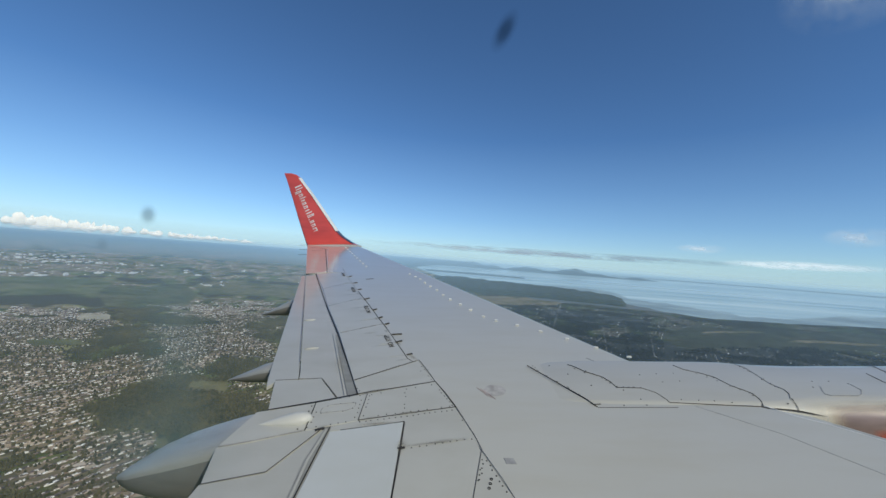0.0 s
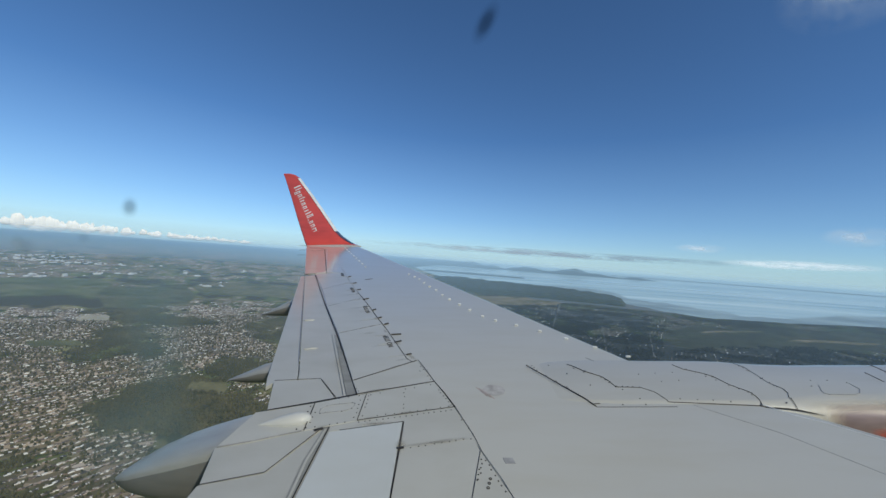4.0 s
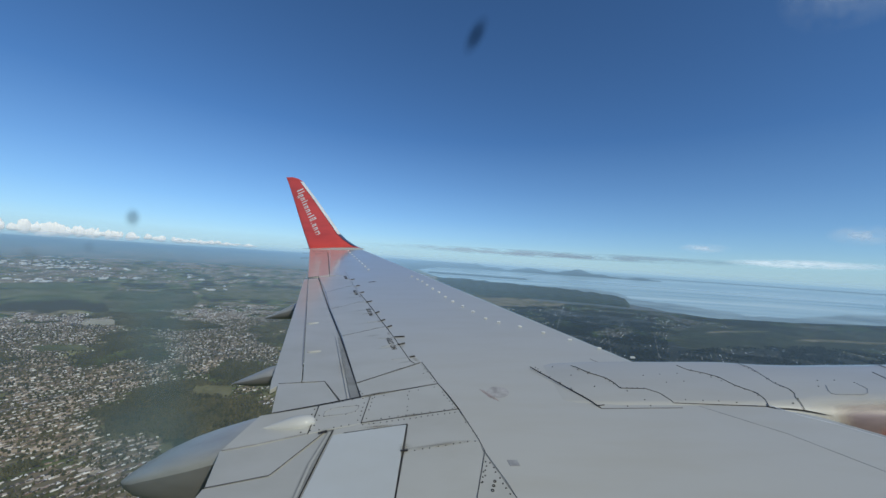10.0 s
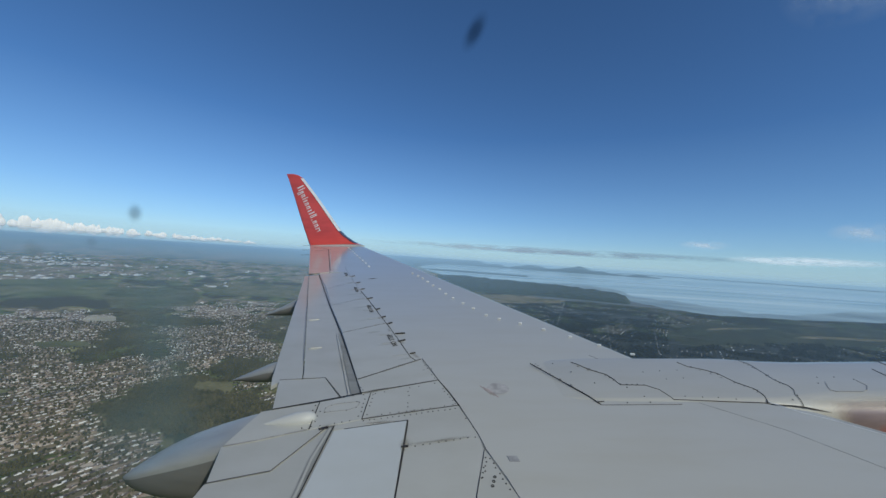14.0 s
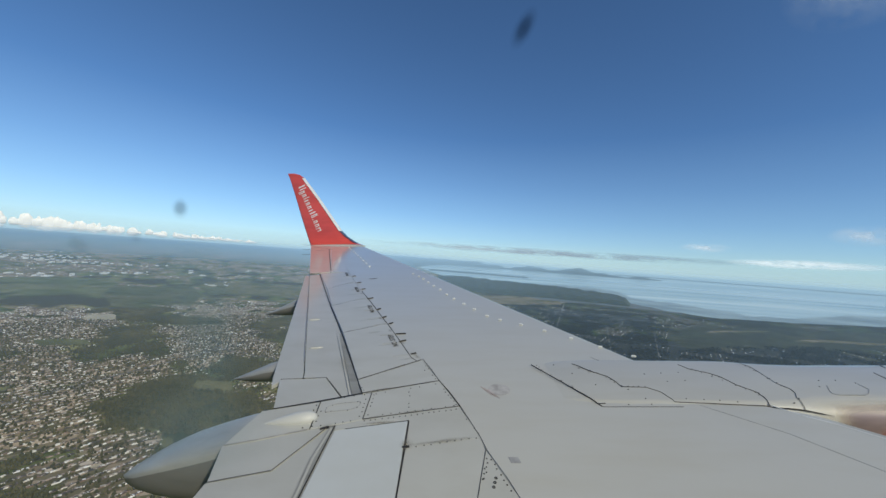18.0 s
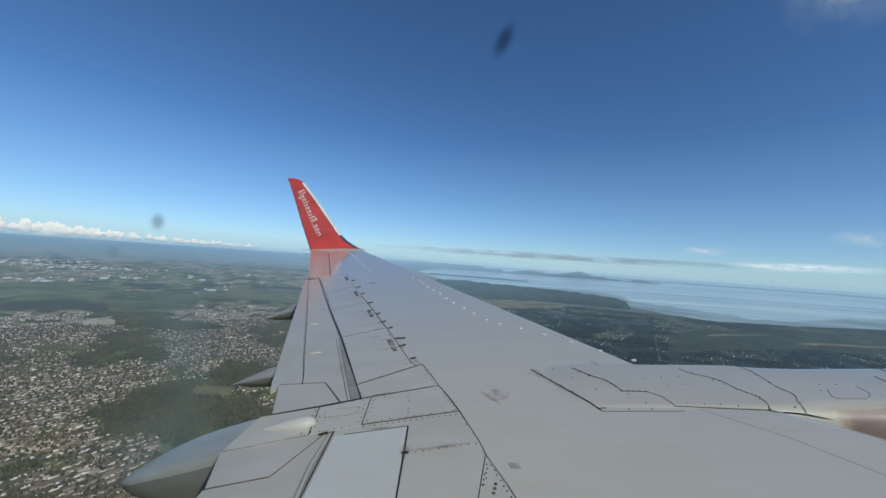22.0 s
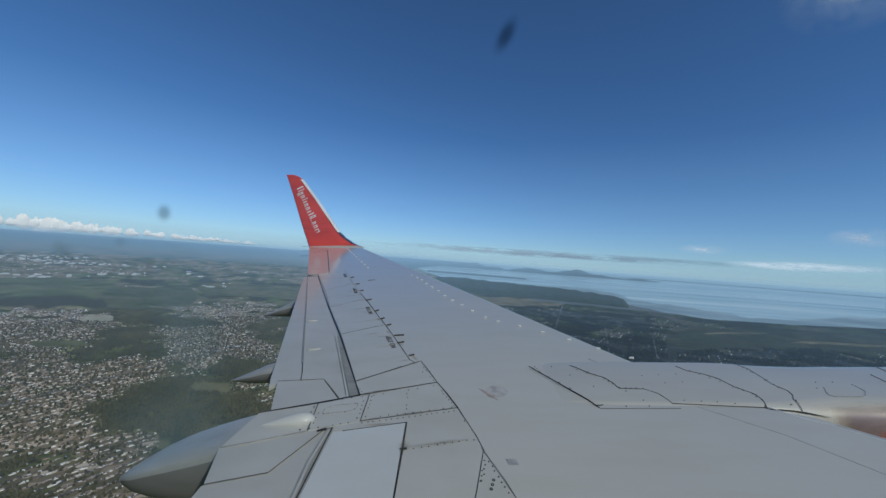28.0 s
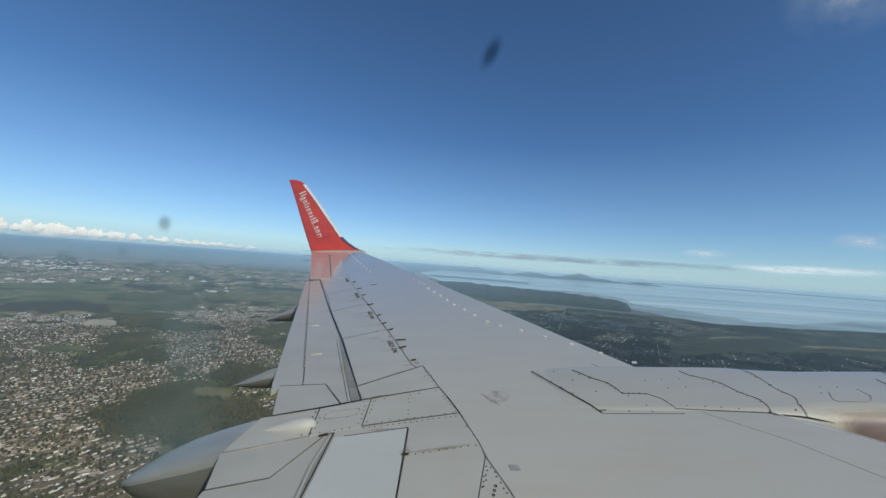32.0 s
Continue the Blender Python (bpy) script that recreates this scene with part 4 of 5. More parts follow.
def land_material():
    m, nt, b = nodes_of("countryside")
    c = nt.nodes.new("ShaderNodeTexCoord")
    mp = nt.nodes.new("ShaderNodeMapping")
    mp.inputs["Rotation"].default_value = (0, 0, 0.35)
    nt.links.new(c.outputs["UV"], mp.inputs[0])
    v = mp.outputs[0]
    cell = add(nt, "ShaderNodeTexVoronoi", Scale=2.6, Randomness=0.75)
    cell.distance = "CHEBYCHEV"
    nt.links.new(v, cell.inputs["Vector"])
    sep = nt.nodes.new("ShaderNodeSeparateColor")
    nt.links.new(cell.outputs["Color"], sep.inputs[0])
    fields = ramp(nt, sep.outputs[0], [(0.0, (0.10, 0.115, 0.055)), (0.35, (0.14, 0.165, 0.07)), (0.55, (0.20, 0.19, 0.10)), (0.75, (0.10, 0.115, 0.055)), (1.0, (0.26, 0.22, 0.14))])
    fine = noise_at(nt, v, 14.0, 6, 0.65)
    fields = blend(nt, 0.6, fields, ramp(nt, fine, [(0.3, (0.45, 0.48, 0.4)), (0.7, (1, 1, 1))]), "MULTIPLY")
    at = nt.nodes.new("ShaderNodeAttribute")
    at.attribute_name = "built_up"
    fields = blend(nt, 1.0, fields, ramp(nt, noise_at(nt, v, 3.5, 5, 0.7), [(0.38, (0.45, 0.47, 0.45)), (0.5, (1, 1, 1)), (0.64, (1.45, 1.48, 1.4))]), "MULTIPLY")
    town = ramp(nt, at.outputs["Fac"], [(0.46, (0, 0, 0)), (0.60, (1, 1, 1))])
    speck = add(nt, "ShaderNodeTexVoronoi", Scale=34.0)
    nt.links.new(v, speck.inputs["Vector"])
    sep2 = nt.nodes.new("ShaderNodeSeparateColor")
    nt.links.new(speck.outputs["Color"], sep2.inputs[0])
    streets = ramp(nt, sep2.outputs[1], [(0.0, (0.105, 0.098, 0.060)), (0.45, (0.17, 0.148, 0.095)), (0.7, (0.26, 0.21, 0.145)), (0.9, (0.38, 0.31, 0.23)), (1.0, (0.55, 0.48, 0.40))])
    base = blend(nt, town, fields, streets)
    woods = ramp(nt, at.outputs["Fac"], [(0.22, (1, 1, 1)), (0.34, (0, 0, 0))])
    trees = ramp(nt, noise_at(nt, v, 45.0, 3), [(0.3, (0.048, 0.048, 0.031)), (0.7, (0.080, 0.076, 0.046))])
    base = blend(nt, woods, base, trees)
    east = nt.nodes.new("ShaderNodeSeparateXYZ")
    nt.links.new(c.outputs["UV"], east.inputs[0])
    # bluish haze of the east side put into the land colour, also darker
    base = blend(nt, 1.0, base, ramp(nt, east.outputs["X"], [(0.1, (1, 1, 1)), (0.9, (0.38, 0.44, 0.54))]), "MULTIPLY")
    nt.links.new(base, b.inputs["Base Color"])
    b.inputs["Roughness"].default_value = 0.95
    b.inputs["Specular IOR Level"].default_value = 0.1
    return m


LAND = land_material()
AZ = [-180 + 5 * i for i in range(24)] + [-60 + 0.5 * i for i in range(241)] + [65 + 5 * i for i in range(23)]
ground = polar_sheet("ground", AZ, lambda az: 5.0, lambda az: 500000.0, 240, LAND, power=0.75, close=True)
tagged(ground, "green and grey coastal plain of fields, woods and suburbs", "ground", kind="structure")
cover = ground.data.attributes.new("built_up", "FLOAT", "POINT")
plan = []
for az in AZ:
    for i in range(241):
        dist = 5.0 * 100000.0 ** ((i / 240) ** 0.75)
        px, py = true_uv(az, dist)
        plan.append(min(1, max(0, 0.5 + 0.6 * town_at(px, py))) if 900 < dist < 30000 and abs(az) < 58 else 0.4)
cover.data.foreach_set("value", np.array(plan, dtype=np.float32))


def water_material():
    m, nt, b = nodes_of("sea_water")
    v = coords(nt, (1, 1, 1), "UV")
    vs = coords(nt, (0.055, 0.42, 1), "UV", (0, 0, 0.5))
    # pale tones carry the sky's reflection, put into the base colour
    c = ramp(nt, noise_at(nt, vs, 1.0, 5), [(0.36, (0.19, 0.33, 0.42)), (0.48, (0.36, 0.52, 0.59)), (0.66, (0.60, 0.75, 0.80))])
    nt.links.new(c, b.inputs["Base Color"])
    b.inputs["Roughness"].default_value = 0.22
    bump = add(nt, "ShaderNodeBump", Strength=0.08, Distance=2.0)
    nt.links.new(noise_at(nt, v, 30.0, 4), bump.inputs["Height"])
    nt.links.new(bump.outputs[0], b.inputs["Normal"])
    return m


SEA = water_material()
SHORE = [(-6, 60), (-4.3, 24), (-2.3, 16.0), (-0.5, 13.6), (6.8, 11.8), (16.7, 11.0), (24, 9.6), (26.5, 8.1), (31, 7.3), (35.4, 7.05), (43.1, 7.9), (50, 9.7), (60, 11)]


def shore(az):
    return 1000 * (lerp_table(SHORE, az) + 0.25 * noise.noise((az * 0.7, 3, 0)) + 0.10 * noise.noise((az * 2.6, 9, 0)))


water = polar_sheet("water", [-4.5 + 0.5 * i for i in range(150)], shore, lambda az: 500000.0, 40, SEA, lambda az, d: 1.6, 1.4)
tagged(water, "pale blue sea reaching the horizon", "sea", kind="structure")


def forest_material(name, dark, light, scale):
    m, nt, b = nodes_of(name)
    v = coords(nt, (1, 1, 1), "UV")
    c = ramp(nt, noise_at(nt, v, scale, 6, 0.65), [(0.3, dark), (0.7, light)])
    nt.links.new(c, b.inputs["Base Color"])
    b.inputs["Roughness"].default_value = 0.95
    return m


WOODED = forest_material("wooded_bluff", (0.012, 0.022, 0.016), (0.04, 0.055, 0.03), 8.0)


def bluff(az, d):
    lo, hi = 7300.0, shore(az)
    u = min(1, max(0, (d - lo) / (hi - lo)))
    edge = min(1, 14 * u * 1.0, 30 * (1 - u)) * min(1, max(0, (26.4 - az) * 1.6), max(0, (az + 1) * 0.3))
    return max(0, edge) * (75 + 25 * noise.noise((az * 0.9, d * 0.0006, 1)))


pen = polar_sheet("wooded_peninsula", [-1 + 0.25 * i for i in range(111)], lambda az: 7300.0, lambda az: shore(az) * 0.995, 24, WOODED, bluff, 1.0)
tagged(pen, "dark wooded headland with a steep bluff", "headland", kind="structure")
far_shore = polar_sheet("far_shore", [-8 + 0.5 * i for i in range(27)], lambda az: 1000 * lerp_table([(-8, 12), (-6, 18), (-4.0, 23.4), (-1.5, 33), (1.1, 49), (5, 120)], az), lambda az: 500000.0, 12, WOODED, lambda az, d: 4.0, 1.2)
tagged(far_shore, "hazy wooded shore across the bay", "shore", kind="structure")
spit = polar_sheet("low_island", [-2.5 + 0.5 * i for i in range(31)], lambda az: 17600.0 - 40 * az, lambda az: 19400.0 + 350 * noise.noise((az, 2, 2)) - 90 * az, 6, WOODED, lambda az, d: 25.0, 1.0)
tagged(spit, "low dark wooded spit in the bay", "island", kind="structure")


def ridge(name, az0, az1, dist, height, freq, seed, label):
    n = int((az1 - az0) / 0.3)

    def hgt(az, d):
        u = (d - dist) / (dist * 0.2)
        fade = min(1, (az - az0) / 3, (az1 - az) / 3)
        f = 0.55 + 0.9 * noise.noise((az * freq, seed, 0)) + 0.35 * noise.noise((az * freq * 3.1, seed, u * 2))
        return max(0, f) * height * max(0, fade) * max(0, 1 - abs(u * 2 - 1))
    ob = polar_sheet(name, [az0 + (az1 - az0) * i / n for i in range(n + 1)], lambda az: dist, lambda az: dist * 1.2, 8, WOODED, hgt, 1.0)
    return tagged(ob, label, "mountains", kind="structure")


ridge("far_mountains", -75, -10, 55000, 330, 0.12, 4.0, "hazy blue mountain range on the horizon")
ridge("far_islands", -8, 30, 38000, 500, 0.22, 7.5, "hazy blue island hills across the sea")
ridge("far_coast", 24, 70, 60000, 45, 0.1, 2.2, "faint blue far coast beyond the sea")

def crop_material(name, colours, scale):
    """Patchwork of plots with dark hedges between them."""
    m, nt, b = nodes_of(name)
    v = coords(nt, (1, 1, 1), "UV", (0, 0, 0.35))
    cell = add(nt, "ShaderNodeTexVoronoi", Scale=scale, Randomness=0.8)
    cell.distance = "CHEBYCHEV"
    nt.links.new(v, cell.inputs["Vector"])
    sep = nt.nodes.new("ShaderNodeSeparateColor")
    nt.links.new(cell.outputs["Color"], sep.inputs[0])
    base = ramp(nt, sep.outputs[0], [(i / (len(colours) - 1), c) for i, c in enumerate(colours)])
    base = blend(nt, 0.8, base, ramp(nt, noise_at(nt, v, scale * 2.5, 6, 0.65), [(0.32, (0.45, 0.46, 0.42)), (0.62, (1, 1, 1)), (0.8, (1.25, 1.2, 1.1))]), "MULTIPLY")
    hedge = ramp(nt, noise_at(nt, v, scale * 1.3, 7, 0.7), [(0.56, (0, 0, 0)), (0.60, (1, 1, 1))])
    base = blend(nt, hedge, base, (0.06, 0.07, 0.042))
    nt.links.new(base, b.inputs["Base Color"])
    b.inputs["Roughness"].default_value = 0.95
    b.inputs["Specular IOR Level"].default_value = 0.1
    return m


GRASS = crop_material("meadow_grass", [(0.125, 0.145, 0.07), (0.16, 0.175, 0.09), (0.185, 0.185, 0.105), (0.14, 0.155, 0.075)], 1.6)
TAN = crop_material("dry_field", [(0.15, 0.135, 0.08), (0.22, 0.19, 0.12), (0.26, 0.22, 0.15), (0.13, 0.12, 0.07)], 4.0)
BOG = forest_material("dark_bog", (0.012, 0.020, 0.022), (0.030, 0.038, 0.036), 7.0)
OLIVE = crop_material("olive_pasture", [(0.115, 0.125, 0.066), (0.165, 0.165, 0.09), (0.20, 0.185, 0.11), (0.135, 0.145, 0.072)], 3.0)
LUSH = crop_material("green_pasture", [(0.10, 0.115, 0.06), (0.125, 0.135, 0.075), (0.155, 0.15, 0.09), (0.11, 0.12, 0.065)], 2.4)
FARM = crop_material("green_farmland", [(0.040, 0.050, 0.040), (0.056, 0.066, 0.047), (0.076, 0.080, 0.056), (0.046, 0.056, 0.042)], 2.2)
PALE = forest_material("pale_soil", (0.26, 0.25, 0.19), (0.42, 0.39, 0.31), 6.0)
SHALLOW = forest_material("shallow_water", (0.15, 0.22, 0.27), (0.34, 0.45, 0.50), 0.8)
MUD = forest_material("wet_mud_flat", (0.07, 0.09, 0.10), (0.14, 0.16, 0.17), 2.0)


OPEN = []


def in_the_open(az, d):
    return any(a0 + 0.1 < az < a1 - 0.1 and abs(d - (d0 + d1) / 2 * (1 + sk * (az - (a0 + a1) / 2))) < (d1 - d0) * 0.42 for a0, a1, d0, d1, sk in OPEN)


def field(name, az0, az1, d0, d1, material, label, skew=0.0, seed=0.0):
    n = max(16, int((az1 - az0) * 5))

    def fade(az):
        u = (az - az0) / (az1 - az0)
        return min(1, 9 * u + 0.02, 9 * (1 - u) + 0.02)

    def mid(az):
        return (d0 + d1) / 2 * (1 + skew * (az - (az0 + az1) / 2))

    def wave(az, k):
        return 1 + 0.03 * noise.noise((az * 0.3, seed, k)) + 0.012 * noise.noise((az * 1.7, seed, k + 5)) + 0.006 * noise.noise((az * 6, seed, k))
    half = (d1 - d0) / 2
    if material not in (BOG, MUD):
        OPEN.append((az0, az1, d0, d1, skew))
    ob = polar_sheet(name, [az0 + (az1 - az0) * i / n for i in range(n + 1)], lambda az: mid(az) * wave(az, 1) - half * fade(az) - 5, lambda az: mid(az) * wave(az, 1) + half * fade(az) * wave(az, 9) + 5, 10, material, lambda az, d: 1.5 + seed * 0.12, 1.0)
    return tagged(ob, label, "field", kind="structure")


field("meadow", -51, -41, 5000, 6900, GRASS, "wide bright green meadow", -0.0016, 1)
field("meadow", -42.5, -33, 4050, 5900, LUSH, "wide green pasture", -0.002, 2)
field("meadow", -33.5, -20, 5000, 6600, OLIVE, "wide olive pasture", -0.002, 3)
field("dry_field", -43.9, -41, 3520, 3800, PALE, "pale bare field", -0.0064, 4)
field("pasture", -33, -28.5, 1750, 1900, OLIVE, "olive brown rough pasture", -0.008, 15)
field("pasture", -47.5, -43, 2780, 2930, OLIVE, "olive brown rough pasture", -0.01, 16)
field("pasture", -36, -30, 1250, 1400, OLIVE, "olive brown rough pasture", -0.009, 10)
field("dry_field", 0, 19, 5600, 6950, TAN, "dry tan fields by the bay", 0.0129, 6)
field("bog", 14, 30, 4700, 5600, BOG, "dark wooded bog", 0.0, 7)
field("bog", 28, 49, 3500, 4500, BOG, "dark wooded bog", 0.018, 8)
field("bog", 4, 52, 2850, 3700, BOG, "dark wooded bog", 0.002, 11)
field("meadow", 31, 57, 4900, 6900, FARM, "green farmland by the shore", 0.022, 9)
field("dry_field", 35, 41, 5500, 5640, TAN, "pale strip of stubble", 0.028, 12)
field("dry_field", 43, 50, 5900, 6150, TAN, "tan strip of stubble", 0.028, 13)
field("mud_flat", 12, 34, 7000, 8300, MUD, "wet grey mud flat along the shore", 0.002, 10)
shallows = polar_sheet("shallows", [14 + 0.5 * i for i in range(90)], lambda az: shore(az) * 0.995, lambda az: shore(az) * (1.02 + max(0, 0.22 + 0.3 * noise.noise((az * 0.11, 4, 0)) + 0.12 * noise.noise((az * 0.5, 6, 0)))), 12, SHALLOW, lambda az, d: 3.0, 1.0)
tagged(shallows, "blue-grey shallows and wet flats off the shore", "shallows", kind="structure")


def road(name, a, b, width, label):
    """A straight road between two points of the plan, in km."""
    verts, faces = [], []
    n = 40
    dx, dy = b[0] - a[0], b[1] - a[1]
    ln = math.hypot(dx, dy)
    ox, oy = -dy / ln * width / 2000, dx / ln * width / 2000
    for i in range(n + 1):
        for sgn in (-1, 1):
            px, py = a[0] + dx * i / n + sgn * ox, a[1] + dy * i / n + sgn * oy
            verts.append(tuple(earth(math.degrees(math.atan2(px, py)), 1000 * math.hypot(px, py), 3.4)))
        if i:
            k = 2 * i
            faces.append((k - 2, k - 1, k + 1, k))
    me = bpy.data.meshes.new(name)
    me.from_pydata(verts, [], faces)
    me.materials.append(ROAD)
    return tagged(new(name, me), label, "road", kind="structure")


ROAD = plain("pale_asphalt", (0.16, 0.16, 0.155), 0.9)
road("road", (-2.6, 2.6), (-0.6, 1.9), 14, "straight grey suburban road")
road("road", (-1.5, 1.1), (-0.9, 3.4), 14, "straight grey suburban road")
road("road", (1.1, 3.6), (2.0, 6.2), 16, "straight grey road to the shore")
road("road", (0.6, 4.4), (3.2, 4.9), 14, "straight grey road to the shore")
road("road", (1.25, 2.75), (1.80, 4.1), 9, "straight grey street of the coastal town")
road("road", (1.60, 2.75), (2.15, 3.8), 9, "straight grey street of the coastal town")
road("road", (0.9, 3.45), (2.7, 3.05), 9, "straight grey street of the coastal town")
road("road", (1.9, 3.7), (3.6, 3.3), 9, "straight grey street of the coastal town")

# ---- houses and trees ----


def roof_material():
    m, nt, b = nodes_of("house_roofs_and_walls")
    g = nt.nodes.new("ShaderNodeNewGeometry")
    # near-white end of the ramp paints in sun glints among the pale roofs
    c = ramp(nt, g.outputs["Random Per Island"], [(0.0, (0.05, 0.047, 0.042)), (0.40, (0.10, 0.088, 0.074)), (0.55, (0.22, 0.15, 0.11)), (0.68, (0.40, 0.30, 0.23)), (0.80, (0.60, 0.54, 0.46)), (0.87, (0.86, 0.83, 0.77)), (1.0, (0.94, 0.93, 0.90))])
    nt.links.new(c, b.inputs["Base Color"])
    b.inputs["Roughness"].default_value = 0.5
    return m


ROOF = roof_material()


def leaf_material():
    m, nt, b = nodes_of("tree_crowns")
    g = nt.nodes.new("ShaderNodeNewGeometry")
    c = ramp(nt, g.outputs["Random Per Island"], [(0.0, (0.060, 0.061, 0.038)), (0.5, (0.080, 0.078, 0.046)), (0.85, (0.100, 0.094, 0.053)), (1.0, (0.122, 0.108, 0.060))])
    stand = noise_at(nt, coords(nt), 0.009, 4, 0.6)
    c = blend(nt, 1.0, c, ramp(nt, stand, [(0.38, (0.80, 0.86, 0.90)), (0.5, (1.0, 1.02, 1.02)), (0.66, (1.25, 1.22, 1.12))]), "MULTIPLY")
    nt.links.new(c, b.inputs["Base Color"])
    b.inputs["Roughness"].default_value = 0.95
    b.inputs["Specular IOR Level"].default_value = 0.1
    return m


LEAF = leaf_material()


TURN = 1.05  # most streets of the suburbs run this way


def scatter_boxes(name, count, az0, az1, d0, d1, size, seed, threshold, label):
    rng = random.Random(seed)
    verts, faces = [], []
    made = 0
    while made < count:
        az = rng.uniform(az0, az1)
        d = math.sqrt(rng.uniform(d0 * d0, d1 * d1))
        px, py = true_uv(az, d)
        if town_at(px, py) < threshold or in_the_open(az, d):
            continue
        if noise.noise(Vector((px * 3.2, py * 3.2, 21))) < -0.02 and rng.random() < 0.8:
            continue
        made += 1
        # streets of a district run one way, houses stand in rows on both sides
        turn = TURN + 0.22 * noise.cell(Vector((px * 0.45 + 0.2 * py, py * 0.45, 8)))
        c, s = math.cos(turn), math.sin(turn)
        u, w = px * c + py * s, -px * s + py * c
        u = round(u / 0.017) * 0.017 + rng.uniform(-0.003, 0.003)
        w = round(w / 0.064) * 0.064 + rng.choice((-0.014, 0.014)) + rng.uniform(-0.0015, 0.0015)
        px, py = u * c - w * s, u * s + w * c
        d, az = math.hypot(px, py) * 1000, math.degrees(math.atan2(px, py))
        k = drawn_in(d) / d
        o = earth(az, d)
        w, l = size * rng.uniform(0.9, 1.7) * k, size * rng.uniform(0.5, 0.9) * k
        h = size * 0.22 * k
        base = len(verts)
        for (x, y, z) in ((-w, -l, 0), (w, -l, 0), (w, l, 0), (-w, l, 0), (-w, -l, h), (w, -l, h), (w, l, h), (-w, l, h), (0, -l, h * 1.6), (0, l, h * 1.6)):
            verts.append((o.x + (x * c - y * s) / 2, o.y + (x * s + y * c) / 2, o.z + z))
        faces += [tuple(base + i for i in f) for f in ((0, 1, 5, 4), (2, 3, 7, 6), (1, 2, 6, 5), (3, 0, 4, 7), (4, 5, 8), (6, 7, 9), (5, 6, 9, 8), (7, 4, 8, 9))]
    me = bpy.data.meshes.new(name)
    me.from_pydata(verts, [], faces)
    me.materials.append(ROOF)
    return tagged(new(name, me), label, "houses", kind="stuff")


scatter_boxes("suburb_houses", 32000, -54, -12, 1000, 4400, 8.4, 3, -0.06, "pale roofed suburban houses in streets")
scatter_boxes("near_houses", 9500, -54, -24, 1000, 2100, 7.6, 13, -0.16, "pale roofed suburban houses in close rows")
scatter_boxes("distant_houses", 2000, -54, 4, 4400, 12000, 16, 5, 0.2, "distant pale roofed houses")
scatter_boxes("coastal_town_houses", 2600, 6, 50, 2900, 6300, 9, 8, -0.42, "small houses of a coastal town")


# big sheds of the industrial estates: bearing, km, reach in metres
SHEDS = [(-47.7, 11.24, 1600), (-46.6, 11.0, 900), (-45.2, 10.52, 950), (-43.0, 10.37, 480), (-41.2, 10.37, 350), (-48.3, 12.85, 1300), (-48.2, 7.39, 540), (-44.0, 7.57, 330), (-42.3, 7.84, 205), (-39.6, 7.82, 320),
         (-34.0, 8.51, 350), (-33.1, 7.73, 200), (-32.6, 6.14, 180), (-27.9, 9.58, 100), (-46.8, 16.16, 450), (-30.2, 6.36, 180), (-45.4, 12.62, 860), (-49.4, 11.42, 840), (-37.0, 10.02, 300), (-44.8, 17.61, 600)]
SHED_WALL = plain("pale_shed_wall", (0.62, 0.62, 0.60), 0.6)
SHED_ROOF = plain("white_shed_roof", (0.80, 0.80, 0.79), 0.45)


def shed(az, d, w, l, h, turn):
    k = drawn_in(d) / d
    thing = tagged(new("warehouse"), "large flat white warehouse on an industrial estate", "warehouse", "warehouses on the plain")
    thing.matrix_world = Matrix.Translation(earth(az, d)) @ Matrix.Rotation(turn, 4, "Z")
    bm = bmesh.new()
    bmesh.ops.create_cube(bm, size=1, matrix=Matrix.Translation((0, 0, h * k / 2)) @ Matrix.Diagonal((w * k, l * k, h * k, 1)))
    part("wall", bm, SHED_WALL, thing)
    bm = bmesh.new()
    pr = [bm.verts.new((x * w * k * 0.51, y * l * k * 0.51, z * k)) for y in (-1, 1) for x, z in ((-1, h), (0, h * 1.2), (1, h), (1, h + 0.8), (0, h * 1.2 + 0.8), (-1, h + 0.8))]
    for i in range(6):
        bm.faces.new((pr[i], pr[(i + 1) % 6], pr[6 + (i + 1) % 6], pr[6 + i]))
    bm.faces.new(pr[:6][::-1])
    bm.faces.new(pr[6:])
    bmesh.ops.recalc_face_normals(bm, faces=bm.faces)
    part("roof", bm, SHED_ROOF, thing)


rng = random.Random(31)
for az, d, reach in SHEDS:
    for k in range(max(2, min(14, reach // 90))):
        off = rng.uniform(-0.5, 0.5) * reach / (d * 1000) * 57.3
        shed(az + off, d * 1000 * (1 + rng.uniform(-0.05, 0.05)), rng.triangular(18, 110, 28), rng.uniform(25, 80), rng.uniform(10, 20), rng.choice((0.3, 1.0, 1.87)))


